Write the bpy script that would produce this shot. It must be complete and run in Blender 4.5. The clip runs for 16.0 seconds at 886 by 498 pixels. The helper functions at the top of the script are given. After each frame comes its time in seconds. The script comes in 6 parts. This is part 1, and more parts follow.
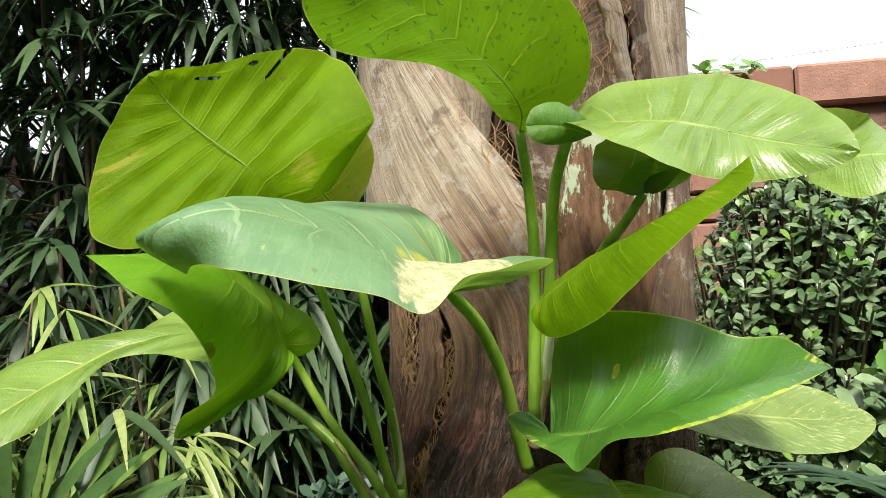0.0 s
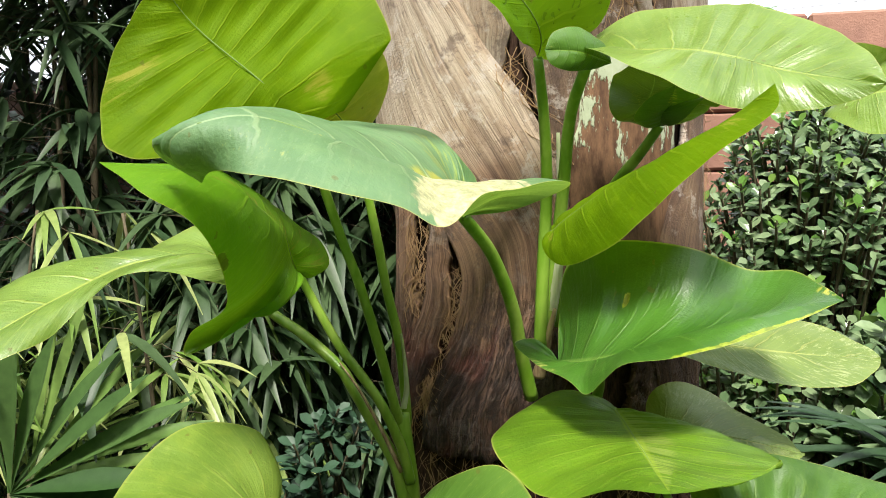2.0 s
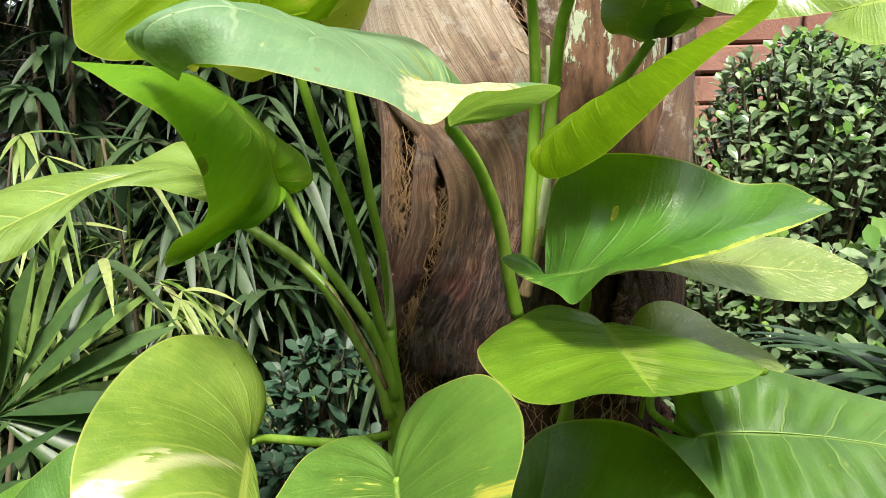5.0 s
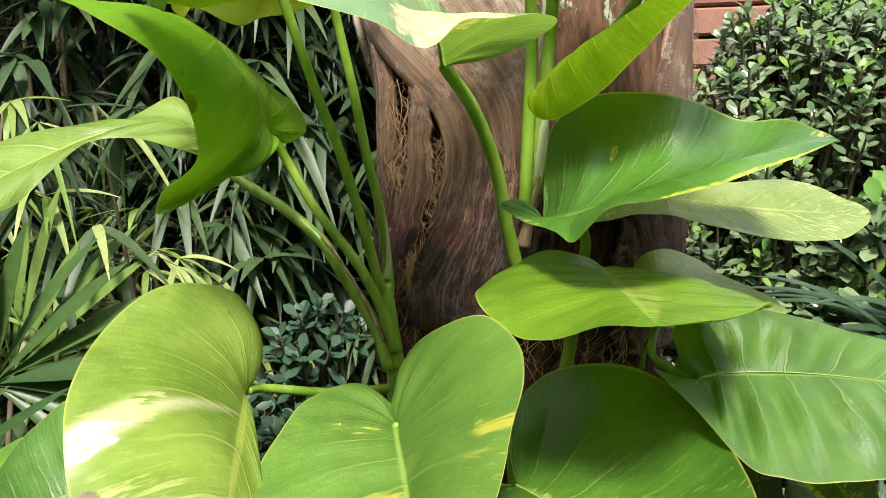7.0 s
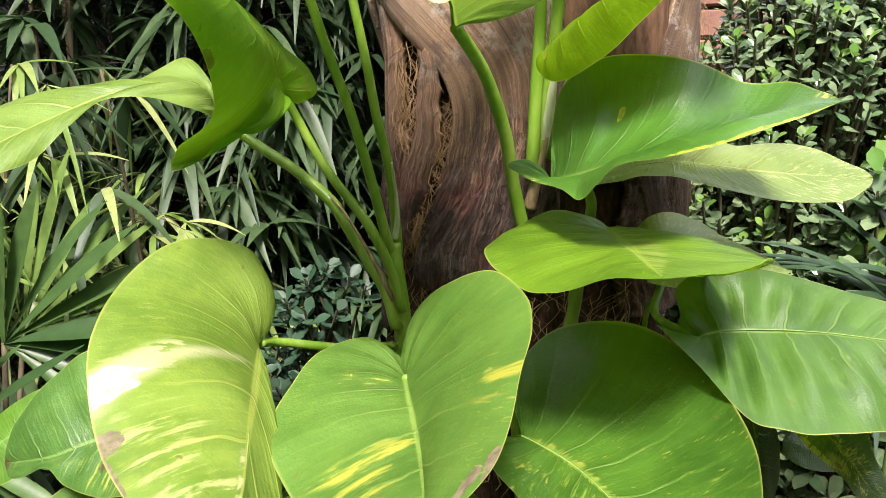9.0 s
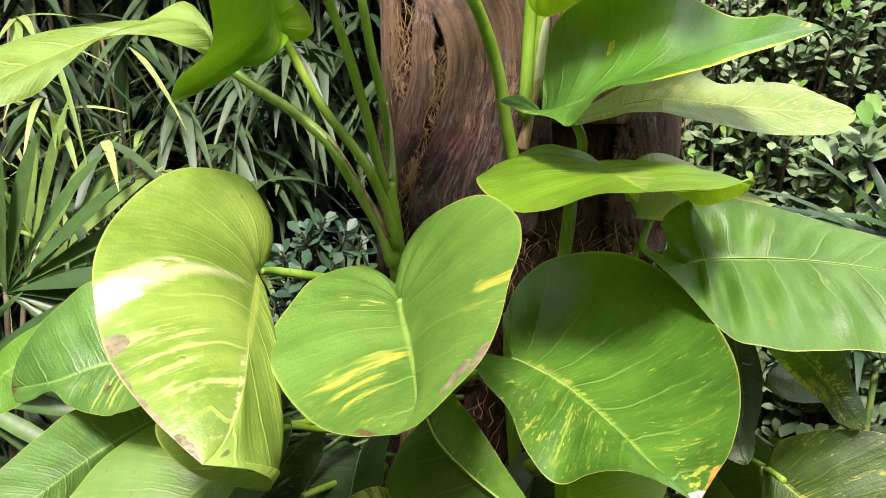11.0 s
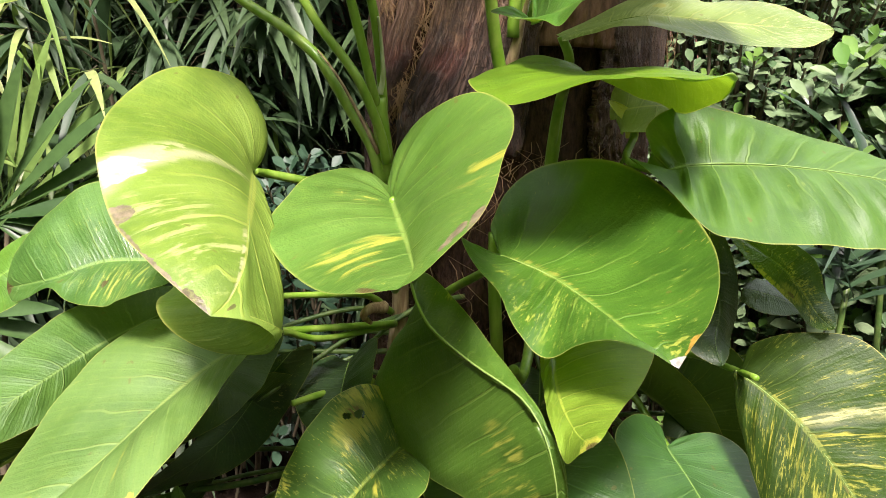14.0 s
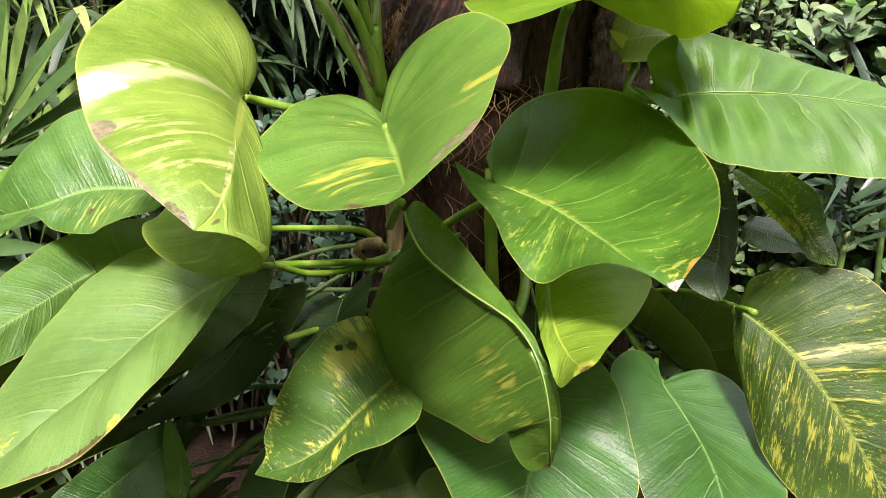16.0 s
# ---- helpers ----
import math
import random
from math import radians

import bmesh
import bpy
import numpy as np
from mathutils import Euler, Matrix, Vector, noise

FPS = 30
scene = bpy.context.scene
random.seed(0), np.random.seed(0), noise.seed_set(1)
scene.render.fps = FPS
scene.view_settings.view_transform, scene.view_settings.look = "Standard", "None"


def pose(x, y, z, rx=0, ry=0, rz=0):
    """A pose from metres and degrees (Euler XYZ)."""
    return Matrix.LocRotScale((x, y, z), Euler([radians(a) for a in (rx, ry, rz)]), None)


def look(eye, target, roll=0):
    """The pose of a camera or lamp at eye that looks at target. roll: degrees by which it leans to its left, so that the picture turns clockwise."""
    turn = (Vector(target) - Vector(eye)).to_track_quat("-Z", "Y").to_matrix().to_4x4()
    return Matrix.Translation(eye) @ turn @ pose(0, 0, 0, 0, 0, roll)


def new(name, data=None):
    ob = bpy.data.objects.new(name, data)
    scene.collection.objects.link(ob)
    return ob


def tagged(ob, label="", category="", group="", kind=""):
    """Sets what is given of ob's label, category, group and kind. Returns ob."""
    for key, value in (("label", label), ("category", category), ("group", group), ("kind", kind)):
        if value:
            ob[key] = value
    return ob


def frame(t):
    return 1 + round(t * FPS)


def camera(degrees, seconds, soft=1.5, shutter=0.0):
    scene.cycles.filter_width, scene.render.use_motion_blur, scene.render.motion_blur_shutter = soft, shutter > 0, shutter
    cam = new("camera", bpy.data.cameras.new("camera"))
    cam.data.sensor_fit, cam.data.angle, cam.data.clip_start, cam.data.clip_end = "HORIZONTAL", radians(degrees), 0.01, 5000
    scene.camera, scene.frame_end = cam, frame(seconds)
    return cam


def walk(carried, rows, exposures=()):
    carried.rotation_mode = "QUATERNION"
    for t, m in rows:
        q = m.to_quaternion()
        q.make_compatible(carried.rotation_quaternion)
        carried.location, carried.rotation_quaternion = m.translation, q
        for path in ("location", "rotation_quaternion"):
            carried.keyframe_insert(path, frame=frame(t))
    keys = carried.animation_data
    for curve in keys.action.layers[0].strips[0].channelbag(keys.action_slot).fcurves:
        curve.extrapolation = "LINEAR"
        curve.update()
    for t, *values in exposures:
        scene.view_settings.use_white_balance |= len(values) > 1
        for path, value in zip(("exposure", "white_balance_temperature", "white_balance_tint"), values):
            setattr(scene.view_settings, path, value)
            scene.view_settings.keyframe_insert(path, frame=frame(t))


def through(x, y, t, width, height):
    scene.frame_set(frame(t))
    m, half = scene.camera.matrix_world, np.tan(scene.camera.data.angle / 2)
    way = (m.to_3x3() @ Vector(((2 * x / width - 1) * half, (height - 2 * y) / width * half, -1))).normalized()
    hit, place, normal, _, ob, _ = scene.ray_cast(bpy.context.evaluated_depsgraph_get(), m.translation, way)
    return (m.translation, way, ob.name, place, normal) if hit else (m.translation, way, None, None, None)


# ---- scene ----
cam = camera(57.4, 16.0, soft=0.65)
METRES, EYE, TILT, LEAN, TURN = 0.36, 1.45, 4.0, 1.5, 0.0
ROWS = [
    (0.0, 0.0, 0.0, 0.0, 0.0, -0.0, 0.0),
    (0.5, -0.0163, 0.0031, -0.0283, 0.08, -0.48, -0.04),
    (1.0, -0.0278, 0.0018, -0.048, 0.09, -1.5, -0.77),
    (1.5, -0.0381, 0.0037, -0.0597, 0.04, -2.86, -1.49),
    (2.0, -0.0511, 0.0146, -0.0792, -0.14, -3.74, -1.86),
    (2.5, -0.054, 0.0303, -0.0974, -0.3, -4.63, -2.08),
    (3.0, -0.0563, 0.0462, -0.1264, -0.51, -5.45, -2.23),
    (3.5, -0.0489, 0.0506, -0.1418, -0.75, -6.29, -2.32),
    (4.0, -0.0555, 0.0523, -0.1482, -0.94, -6.99, -2.39),
    (6.5, -0.0337, 0.0652, -0.2653, -1.31, -8.82, -1.6),
    (7.0, -0.038, 0.0793, -0.2948, -1.33, -9.32, -1.37),
    (7.5, -0.0505, 0.0804, -0.3069, -1.26, -9.78, -1.45),
    (8.0, -0.0619, 0.0759, -0.3267, -1.24, -10.29, -1.66),
    (8.5, -0.0656, 0.0459, -0.3279, -1.15, -10.73, -1.84),
    (11.0, -0.0505, -0.0898, -0.4733, -1.35, -12.77, -2.03),
    (11.5, -0.0521, -0.149, -0.5255, -1.68, -12.84, -2.16),
    (12.0, -0.0647, -0.1964, -0.5795, -2.04, -12.73, -2.36),
    (12.5, -0.0748, -0.1966, -0.6288, -2.21, -12.94, -2.5),
    (13.0, -0.0911, -0.1952, -0.638, -2.38, -13.46, -2.68),
    (13.5, -0.0911, -0.2013, -0.6536, -2.64, -14.06, -2.87),
    (14.0, -0.0937, -0.2192, -0.6871, -2.83, -14.65, -3.04),
    (14.5, -0.0784, -0.2122, -0.7178, -3.03, -15.32, -3.18),
    (15.0, -0.0669, -0.2104, -0.7551, -2.97, -16.04, -3.28),
    (15.5, -0.0676, -0.1987, -0.7756, -2.91, -16.85, -3.34),
    (16.0, -0.0694, -0.1904, -0.789, -2.79, -17.66, -3.35),
]
walk(cam, [(t, pose(0, 0, EYE, TILT, LEAN, TURN) @ pose(METRES * x, METRES * y, METRES * z, 90 + pitch, roll, yaw)) for t, x, y, z, yaw, pitch, roll in ROWS],
     [(0.0, 0.58, 6500, 12), (3.0, 0.72, 6500, 14), (8.0, 0.88, 6500, 19), (12.0, 1.13, 6500, 25), (16.0, 1.09, 6500, 25)])

# ---- world, sun, exposure ----
SUN_EL, SUN_AZ = 50.0, 183.0          # degrees; azimuth of the sun seen from the place, clockwise from +y
world = bpy.data.worlds.new("world")
scene.world = world
world.use_nodes = True
_n = world.node_tree.nodes
_sky = _n.new("ShaderNodeTexSky")
_sky.sky_type = "NISHITA"
_sky.sun_disc = False
_sky.sun_elevation = radians(SUN_EL)
_sky.sun_rotation = radians(SUN_AZ)
_sky.dust_density = 6.0
_sky.air_density = 1.0
_hazy = _n.new("ShaderNodeMix")
_hazy.data_type = "RGBA"
_hazy.inputs[0].default_value = 0.75
_hazy.inputs[7].default_value = (11.0, 11.6, 12.0, 1)
world.node_tree.links.new(_sky.outputs[0], _hazy.inputs[6])
world.node_tree.links.new(_hazy.outputs[2], _n["Background"].inputs[0])
_n["Background"].inputs[1].default_value = 0.115
sun = new("sun", bpy.data.lights.new("sun", "SUN"))
sun.data.energy, sun.data.angle, sun.data.color = 4.4, radians(11), (1.0, 0.95, 0.87)
_az, _el = radians(SUN_AZ), radians(SUN_EL)
sun.matrix_world = look(Vector((math.sin(_az) * math.cos(_el), math.cos(_az) * math.cos(_el), math.sin(_el))) * 20, (0, 0, 0))


# ---- material helpers ----


class Nodes:
    """A thin wrapper to write node trees."""

    def __init__(self, name):
        self.m = bpy.data.materials.new(name)
        self.m.use_nodes = True
        self.t = self.m.node_tree
        self.t.nodes.clear()
        self.out = self.t.nodes.new("ShaderNodeOutputMaterial")

    def n(self, kind, **kw):
        nd = self.t.nodes.new("ShaderNode" + kind)
        for k, v in kw.items():
            if k == "op":
                nd.operation = v
            elif k == "mode":
                nd.data_type = v
            elif k == "blend":
                nd.blend_type = v
        return nd

    def put(self, sock, v):
        if isinstance(v, bpy.types.NodeSocket):
            self.t.links.new(v, sock)
        elif isinstance(v, (tuple, list)) and len(v) == 3 and sock.type == "RGBA":
            sock.default_value = (*v, 1)
        else:
            sock.default_value = v

    def math(self, op, a, b=0.0, c=0.0):
        nd = self.n("Math", op=op)
        for s, v in zip(nd.inputs, (a, b, c)):
            self.put(s, v)
        return nd.outputs[0]

    def mix(self, f, a, b, blend="MIX"):
        nd = self.n("Mix", mode="RGBA", blend=blend)
        self.put(nd.inputs[0], f), self.put(nd.inputs[6], a), self.put(nd.inputs[7], b)
        return nd.outputs[2]

    def ramp(self, f, lo, hi, a=0.0, b=1.0):
        nd = self.n("MapRange")
        nd.interpolation_type = "SMOOTHSTEP"
        for s, v in zip(nd.inputs, (f, lo, hi, a, b)):
            self.put(s, v)
        return nd.outputs[0]

    def coords(self, which="Object", scale=(1, 1, 1), rot=(0, 0, 0)):
        tc = self.n("TexCoord")
        mp = self.n("Mapping")
        self.t.links.new(tc.outputs[which], mp.inputs[0])
        mp.inputs[3].default_value = scale
        mp.inputs[2].default_value = rot
        return mp.outputs[0]

    def noise(self, vec, scale, detail=4.0, rough=0.55, dist=0.0):
        nd = self.n("TexNoise")
        self.put(nd.inputs["Vector"], vec)
        nd.inputs["Scale"].default_value = scale
        nd.inputs["Detail"].default_value = detail
        nd.inputs["Roughness"].default_value = rough
        nd.inputs["Distortion"].default_value = dist
        return nd.outputs[0]

    def bump(self, h, strength, dist):
        nd = self.n("Bump")
        nd.inputs["Strength"].default_value = strength
        nd.inputs["Distance"].default_value = dist
        self.put(nd.inputs["Height"], h)
        return nd.outputs[0]

    def surface(self, color, rough, normal=None, translucent=0.0, through_color=None, spec=0.5, coat=0.0):
        p = self.n("BsdfPrincipled")
        self.put(p.inputs["Base Color"], color)
        self.put(p.inputs["Roughness"], rough)
        p.inputs["Specular IOR Level"].default_value = spec
        p.inputs["Coat Weight"].default_value = coat
        if normal is not None:
            self.put(p.inputs["Normal"], normal)
        shader = p.outputs[0]
        if translucent > 0:
            tr = self.n("BsdfTranslucent")
            self.put(tr.inputs[0], through_color if through_color is not None else color)
            if normal is not None:
                self.put(tr.inputs[1], normal)
            mx = self.n("MixShader")
            mx.inputs[0].default_value = translucent
            self.t.links.new(shader, mx.inputs[1])
            self.t.links.new(tr.outputs[0], mx.inputs[2])
            shader = mx.outputs[0]
        self.t.links.new(shader, self.out.inputs[0])
        return self.m


def leaf_material(name, green, dark, variegated=0.0, cream=(0.75, 0.72, 0.22), band=None, rough=0.31, through=0.34, pitted=0.0, band_color=None, wobble=0.07, solid=False, gloss=0.55, shade_rib=False, marks=()):
    """Blade of a variegated aroid leaf; the UV map holds the place along (x) and across (y, 0.5 at the midrib)."""
    green, dark = (green[0] * 1.36, green[1], green[2] * 1.75), (dark[0] * 1.32, dark[1] * 0.90, dark[2] * 1.6)
    k = Nodes(name)
    tc = k.n("TexCoord")
    sep = k.n("SeparateXYZ")
    k.t.links.new(tc.outputs["UV"], sep.inputs[0])
    u, v0 = sep.outputs[0], sep.outputs[1]
    av = k.math("MULTIPLY", k.math("ABSOLUTE", k.math("SUBTRACT", v0, 0.5)), 2.0)
    obj = k.coords("Object")
    info = k.n("ObjectInfo")
    rnd = info.outputs["Random"]
    # blotches of two greens
    col = k.mix(k.ramp(k.noise(obj, 9.0, 3.0), 0.3, 0.7), dark, green)
    col = k.mix(k.math("MULTIPLY", k.ramp(k.noise(obj, 60.0, 4.0), 0.45, 0.75), 0.25), col, (green[0] * 1.5, green[1] * 1.25, green[2] * 1.1))
    # streaks of variegation that follow the side veins
    def across(fu, fv, off, detail, dist=0.3):
        cmb = k.n("CombineXYZ")
        k.put(cmb.inputs[0], k.math("MULTIPLY", u, fu))
        k.put(cmb.inputs[1], k.math("MULTIPLY", v0, fv))
        k.put(cmb.inputs[2], k.math("ADD", k.math("MULTIPLY", rnd, 37.0), off))
        return k.noise(cmb.outputs[0], 1.0, detail, 0.6, dist)
    streak = across(26.0, 5.0, 0.0, 5.0)
    hair = across(95.0, 11.0, 9.0, 4.0)
    patch = across(4.0, 3.5, 4.0, 2.0)
    score = k.math("ADD", k.math("ADD", k.math("MULTIPLY", streak, 0.25), k.math("MULTIPLY", hair, 0.62)), k.math("MULTIPLY", patch, 0.50))
    mask = k.math("MULTIPLY", k.ramp(score, 0.86 - 0.26 * variegated, 0.97 - 0.26 * variegated), 0.9)
    bands = []
    for lo, hi, side, slope, near, far in band or ():
        wob = k.math("SUBTRACT", k.math("ADD", u, k.math("MULTIPLY", k.math("SUBTRACT", k.math("MULTIPLY", k.math("ADD", streak, hair), 0.5), 0.5), wobble)), k.math("MULTIPLY", av, slope))
        inside = k.math("MULTIPLY", k.ramp(wob, lo - 0.015, lo + 0.015), k.ramp(wob, hi + 0.02, hi - 0.02))
        if side:
            inside = k.math("MULTIPLY", inside, k.ramp(k.math("MULTIPLY", k.math("SUBTRACT", v0, 0.5), side), 0.0, 0.01))
        wav = k.math("ADD", av, k.math("MULTIPLY", k.math("SUBTRACT", hair, 0.5), 0.9))
        inside = k.math("MULTIPLY", inside, k.math("MULTIPLY", k.ramp(wav, near - 0.04, near + 0.04), k.ramp(wav, far + 0.04, far - 0.04)))
        if not solid:
            inside = k.math("MULTIPLY", inside, k.ramp(hair, 0.40, 0.56, 0.12, 1.0))
        bands.append(inside)
    dash = across(230.0, 26.0, 17.0, 2.0, 0.1)
    flecks = k.math("MULTIPLY", k.ramp(k.math("ADD", dash, k.math("MULTIPLY", patch, 0.3)), 0.83 - 0.06 * variegated, 0.88 - 0.06 * variegated), min(0.75, max(0.0, 2.2 * variegated)))
    mask = k.math("MAXIMUM", mask, flecks)
    col = k.mix(mask, col, cream)
    for one in bands:
        col = k.mix(k.math("MULTIPLY", one, 0.92), col, band_color or cream)
    # marks of their own: (along, across from -1 to 1, half length, half width, colour, how solid)
    spot = k.noise(obj, 34.0, 3.0)
    if marks:
        fray = across(58.0, 2.4, 23.0, 6.0, 0.25)
    for mu, mv, ru, rv, tint, solidity in marks:
        a = k.math("DIVIDE", k.math("ADD", k.math("SUBTRACT", u, mu), k.math("MULTIPLY", k.math("SUBTRACT", spot, 0.5), 0.7 * ru + 0.02)), ru)
        b = k.math("SUBTRACT", k.math("MULTIPLY", k.math("SUBTRACT", v0, 0.5), 2.0), mv)
        b = k.math("DIVIDE", k.math("ADD", b, k.math("MULTIPLY", k.math("SUBTRACT", fray, 0.5), 2.4 * min(rv, 0.35))), rv)
        near_mark = k.math("SQRT", k.math("ADD", k.math("MULTIPLY", a, a), k.math("MULTIPLY", b, b)))
        if solidity >= 1:
            inside = k.ramp(near_mark, 1.06, 0.94)
            tint = k.mix(k.ramp(k.noise(obj, 90.0, 5.0, 0.7), 0.35, 0.65), tuple(0.62 * c for c in tint), tuple(min(1.3 * c, 0.9) for c in tint))
        else:
            thick = k.math("ADD", k.math("MULTIPLY", fray, 0.7), k.math("MULTIPLY", hair, 0.3))
            inside = k.math("MULTIPLY", k.ramp(near_mark, 1.3, 0.7), k.ramp(thick, 0.60 - 0.22 * solidity, 0.70 - 0.22 * solidity))
        col = k.mix(k.math("MULTIPLY", inside, 0.9), col, tint)
    # side veins and midrib, a little paler
    vein_u = k.math("FRACT", k.math("ADD", k.math("MULTIPLY", u, 9.0), k.math("MULTIPLY", k.math("SUBTRACT", patch, 0.5), 0.5)))
    vein = k.ramp(k.math("ABSOLUTE", k.math("SUBTRACT", vein_u, 0.5)), 0.045, 0.015)
    fine = k.math("SINE", k.math("MULTIPLY", u, 330.0))
    flank = k.math("MULTIPLY", k.ramp(k.math("ABSOLUTE", k.math("SUBTRACT", vein_u, 0.5)), 0.30, 0.06), k.ramp(av, 1.0, 0.2, 0.0, 0.30))
    col = k.mix(flank, col, (dark[0] * 0.8, dark[1] * 0.85, dark[2] * 0.8))
    vein = k.math("MULTIPLY", vein, k.ramp(av, 0.9, 0.15, 0.0, 0.40))
    thin_u = k.math("FRACT", k.math("ADD", k.math("MULTIPLY", u, 36.0), k.math("MULTIPLY", streak, 0.8)))
    thin = k.math("MULTIPLY", k.ramp(k.math("ABSOLUTE", k.math("SUBTRACT", thin_u, 0.5)), 0.14, 0.03), 0.06)
    vein = k.math("MAXIMUM", vein, thin)
    col = k.mix(k.ramp(hair, 0.40, 0.68, 0.0, 0.12), col, (green[0] * 0.5, green[1] * 0.62, green[2] * 0.5))
    col = k.mix(k.ramp(hair, 0.56, 0.66, 0.0, 0.20), col, (green[0] * 1.5 + 0.05, green[1] * 1.2 + 0.06, green[2] * 1.5 + 0.015))
    rib = k.ramp(av, 0.035, 0.015)
    col = k.mix(k.math("MAXIMUM", vein, k.math("MULTIPLY", rib, 0.0 if shade_rib else 0.6)), col, (min(green[0] * 1.9 + 0.05, 1), green[1] * 1.35 + 0.08, green[2] * 1.6 + 0.02))
    # yellow margin, brown at the worn tip
    edge_w = k.math("ADD", 0.984, k.math("MULTIPLY", k.math("SUBTRACT", patch, 0.5), 0.05))
    col = k.mix(k.math("MULTIPLY", k.ramp(av, edge_w, 0.998), k.ramp(patch, 0.38, 0.60, 0.35, 0.85)), col, (0.50, 0.50, 0.12))
    rise = k.math("ADD", k.math("MULTIPLY", k.noise(obj, 45.0, 3.0), 0.5), k.math("MULTIPLY", fine, 0.025))
    rise = k.math("ADD", rise, k.math("MULTIPLY", k.noise(obj, 320.0, 2.0), 0.22))
    rise = k.math("SUBTRACT", rise, k.math("MULTIPLY", vein, 0.8))
    rise = k.math("ADD", rise, k.math("MULTIPLY", hair, 0.22))
    if pitted:
        pits = k.ramp(k.noise(obj, 125.0, 0.0), 0.30, 0.26)
        rise = k.math("SUBTRACT", rise, k.math("MULTIPLY", pits, 1.2))
        col = k.mix(k.math("MULTIPLY", pits, 0.6), col, (green[0] * 0.25, green[1] * 0.35, 0.005))
    specks = k.ramp(k.noise(obj, 75.0, 1.0), 0.25, 0.21)
    col = k.mix(k.math("MULTIPLY", specks, 0.55), col, (0.16, 0.13, 0.03))
    nrm = k.bump(rise, 0.7, 0.003)
    thru = k.mix(0.6, col, (1.0, 0.95, 0.12), "MULTIPLY")
    thru = k.mix(0.35, thru, (0.40, 0.63, 0.012))
    wet = k.math("ADD", rough, k.math("MULTIPLY", k.noise(obj, 25.0, 3.0), 0.16))
    return k.surface(col, wet, nrm, through, thru, gloss)


YELLOW, CREAM, OLIVE, DRY, BROWN = (0.53, 0.51, 0.07), (0.70, 0.66, 0.36), (0.36, 0.38, 0.06), (0.25, 0.185, 0.13), (0.11, 0.055, 0.03)
G_LOBE = leaf_material("leaf_green_yellow_spot", (0.075, 0.245, 0.014), (0.04, 0.16, 0.008), 0.0, marks=((0.7, 0.05, 0.22, 0.16, YELLOW, 0.6),))
G_MID = leaf_material("leaf_green", (0.075, 0.245, 0.014), (0.035, 0.15, 0.008), 0.10, through=0.25)
G_ROLLED = leaf_material("leaf_green_yellow_edge", (0.048, 0.195, 0.012), (0.024, 0.12, 0.007), -0.1, rough=0.25, gloss=0.7, through=0.25, marks=((0.46, -0.56, 0.011, 0.06, YELLOW, 1), (0.82, 0.97, 0.15, 0.07, (0.34, 0.42, 0.03), 1), (0.94, -0.9, 0.03, 0.12, YELLOW, 0.7), (0.30, 0.90, 0.05, 0.12, (0.45, 0.5, 0.12), 0.6)))
G_LIME = leaf_material("leaf_lime", (0.125, 0.335, 0.010), (0.075, 0.245, 0.006), 0.10, through=0.42, marks=((0.55, -0.05, 0.5, 0.07, (0.34, 0.46, 0.09), 0.8), (0.75, -0.3, 0.1, 0.3, (0.38, 0.5, 0.08), 0.3)))
# green raised so the colour carries light coming through the folded blade
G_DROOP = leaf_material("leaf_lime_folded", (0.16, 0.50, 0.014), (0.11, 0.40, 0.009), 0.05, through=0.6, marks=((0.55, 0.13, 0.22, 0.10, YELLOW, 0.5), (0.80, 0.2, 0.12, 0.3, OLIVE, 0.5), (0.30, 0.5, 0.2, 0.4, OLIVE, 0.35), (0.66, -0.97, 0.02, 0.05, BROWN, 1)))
G_YOUNG = leaf_material("leaf_young_lime", (0.44, 0.64, 0.06), (0.36, 0.56, 0.04), 0.10, through=0.42)
G_SMALL = leaf_material("leaf_small_lime", (0.19, 0.42, 0.025), (0.13, 0.33, 0.015), 0.05, through=0.4, marks=((0.99, 0.0, 0.022, 1.5, BROWN, 1), (0.955, 0.0, 0.02, 1.5, YELLOW, 0.6)))
# this lime and the pitted one are brightened to paint in light from behind
G_GLOW = leaf_material("leaf_lime_backlit", (0.165, 0.41, 0.002), (0.11, 0.31, 0.001), 0.03, (0.50, 0.50, 0.03), rough=0.5, through=0.62, gloss=0.15, shade_rib=True, marks=((0.66, -0.75, 0.05, 0.28, YELLOW, 0.62), (0.12, 0.36, 0.04, 0.13, YELLOW, 0.7), (0.62, -0.3, 0.03, 0.2, YELLOW, 0.3), (0.86, 0.6, 0.05, 0.2, YELLOW, 0.4)))
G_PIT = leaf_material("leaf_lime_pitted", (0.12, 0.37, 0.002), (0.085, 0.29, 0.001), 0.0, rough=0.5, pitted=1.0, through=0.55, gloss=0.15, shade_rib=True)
# pale bluish base colour includes the sheen of the sky on this leaf
G_BLUE = leaf_material("leaf_green_sky_sheen", (0.15, 0.37, 0.10), (0.10, 0.29, 0.068), 0.10, (0.55, 0.55, 0.12), rough=0.40, gloss=0.8, marks=((0.47, -0.62, 0.13, 0.62, CREAM, 1), (0.49, 0.08, 0.05, 0.06, YELLOW, 0.9), (0.28, 0.60, 0.10, 0.35, (0.38, 0.50, 0.10), 0.5), (0.36, 0.30, 0.06, 0.3, OLIVE, 0.4)))
G_SHEEN = leaf_material("leaf_green_waxy", (0.075, 0.235, 0.020), (0.036, 0.145, 0.012), 0.06, (0.5, 0.52, 0.09), rough=0.44, gloss=0.6, through=0.36)
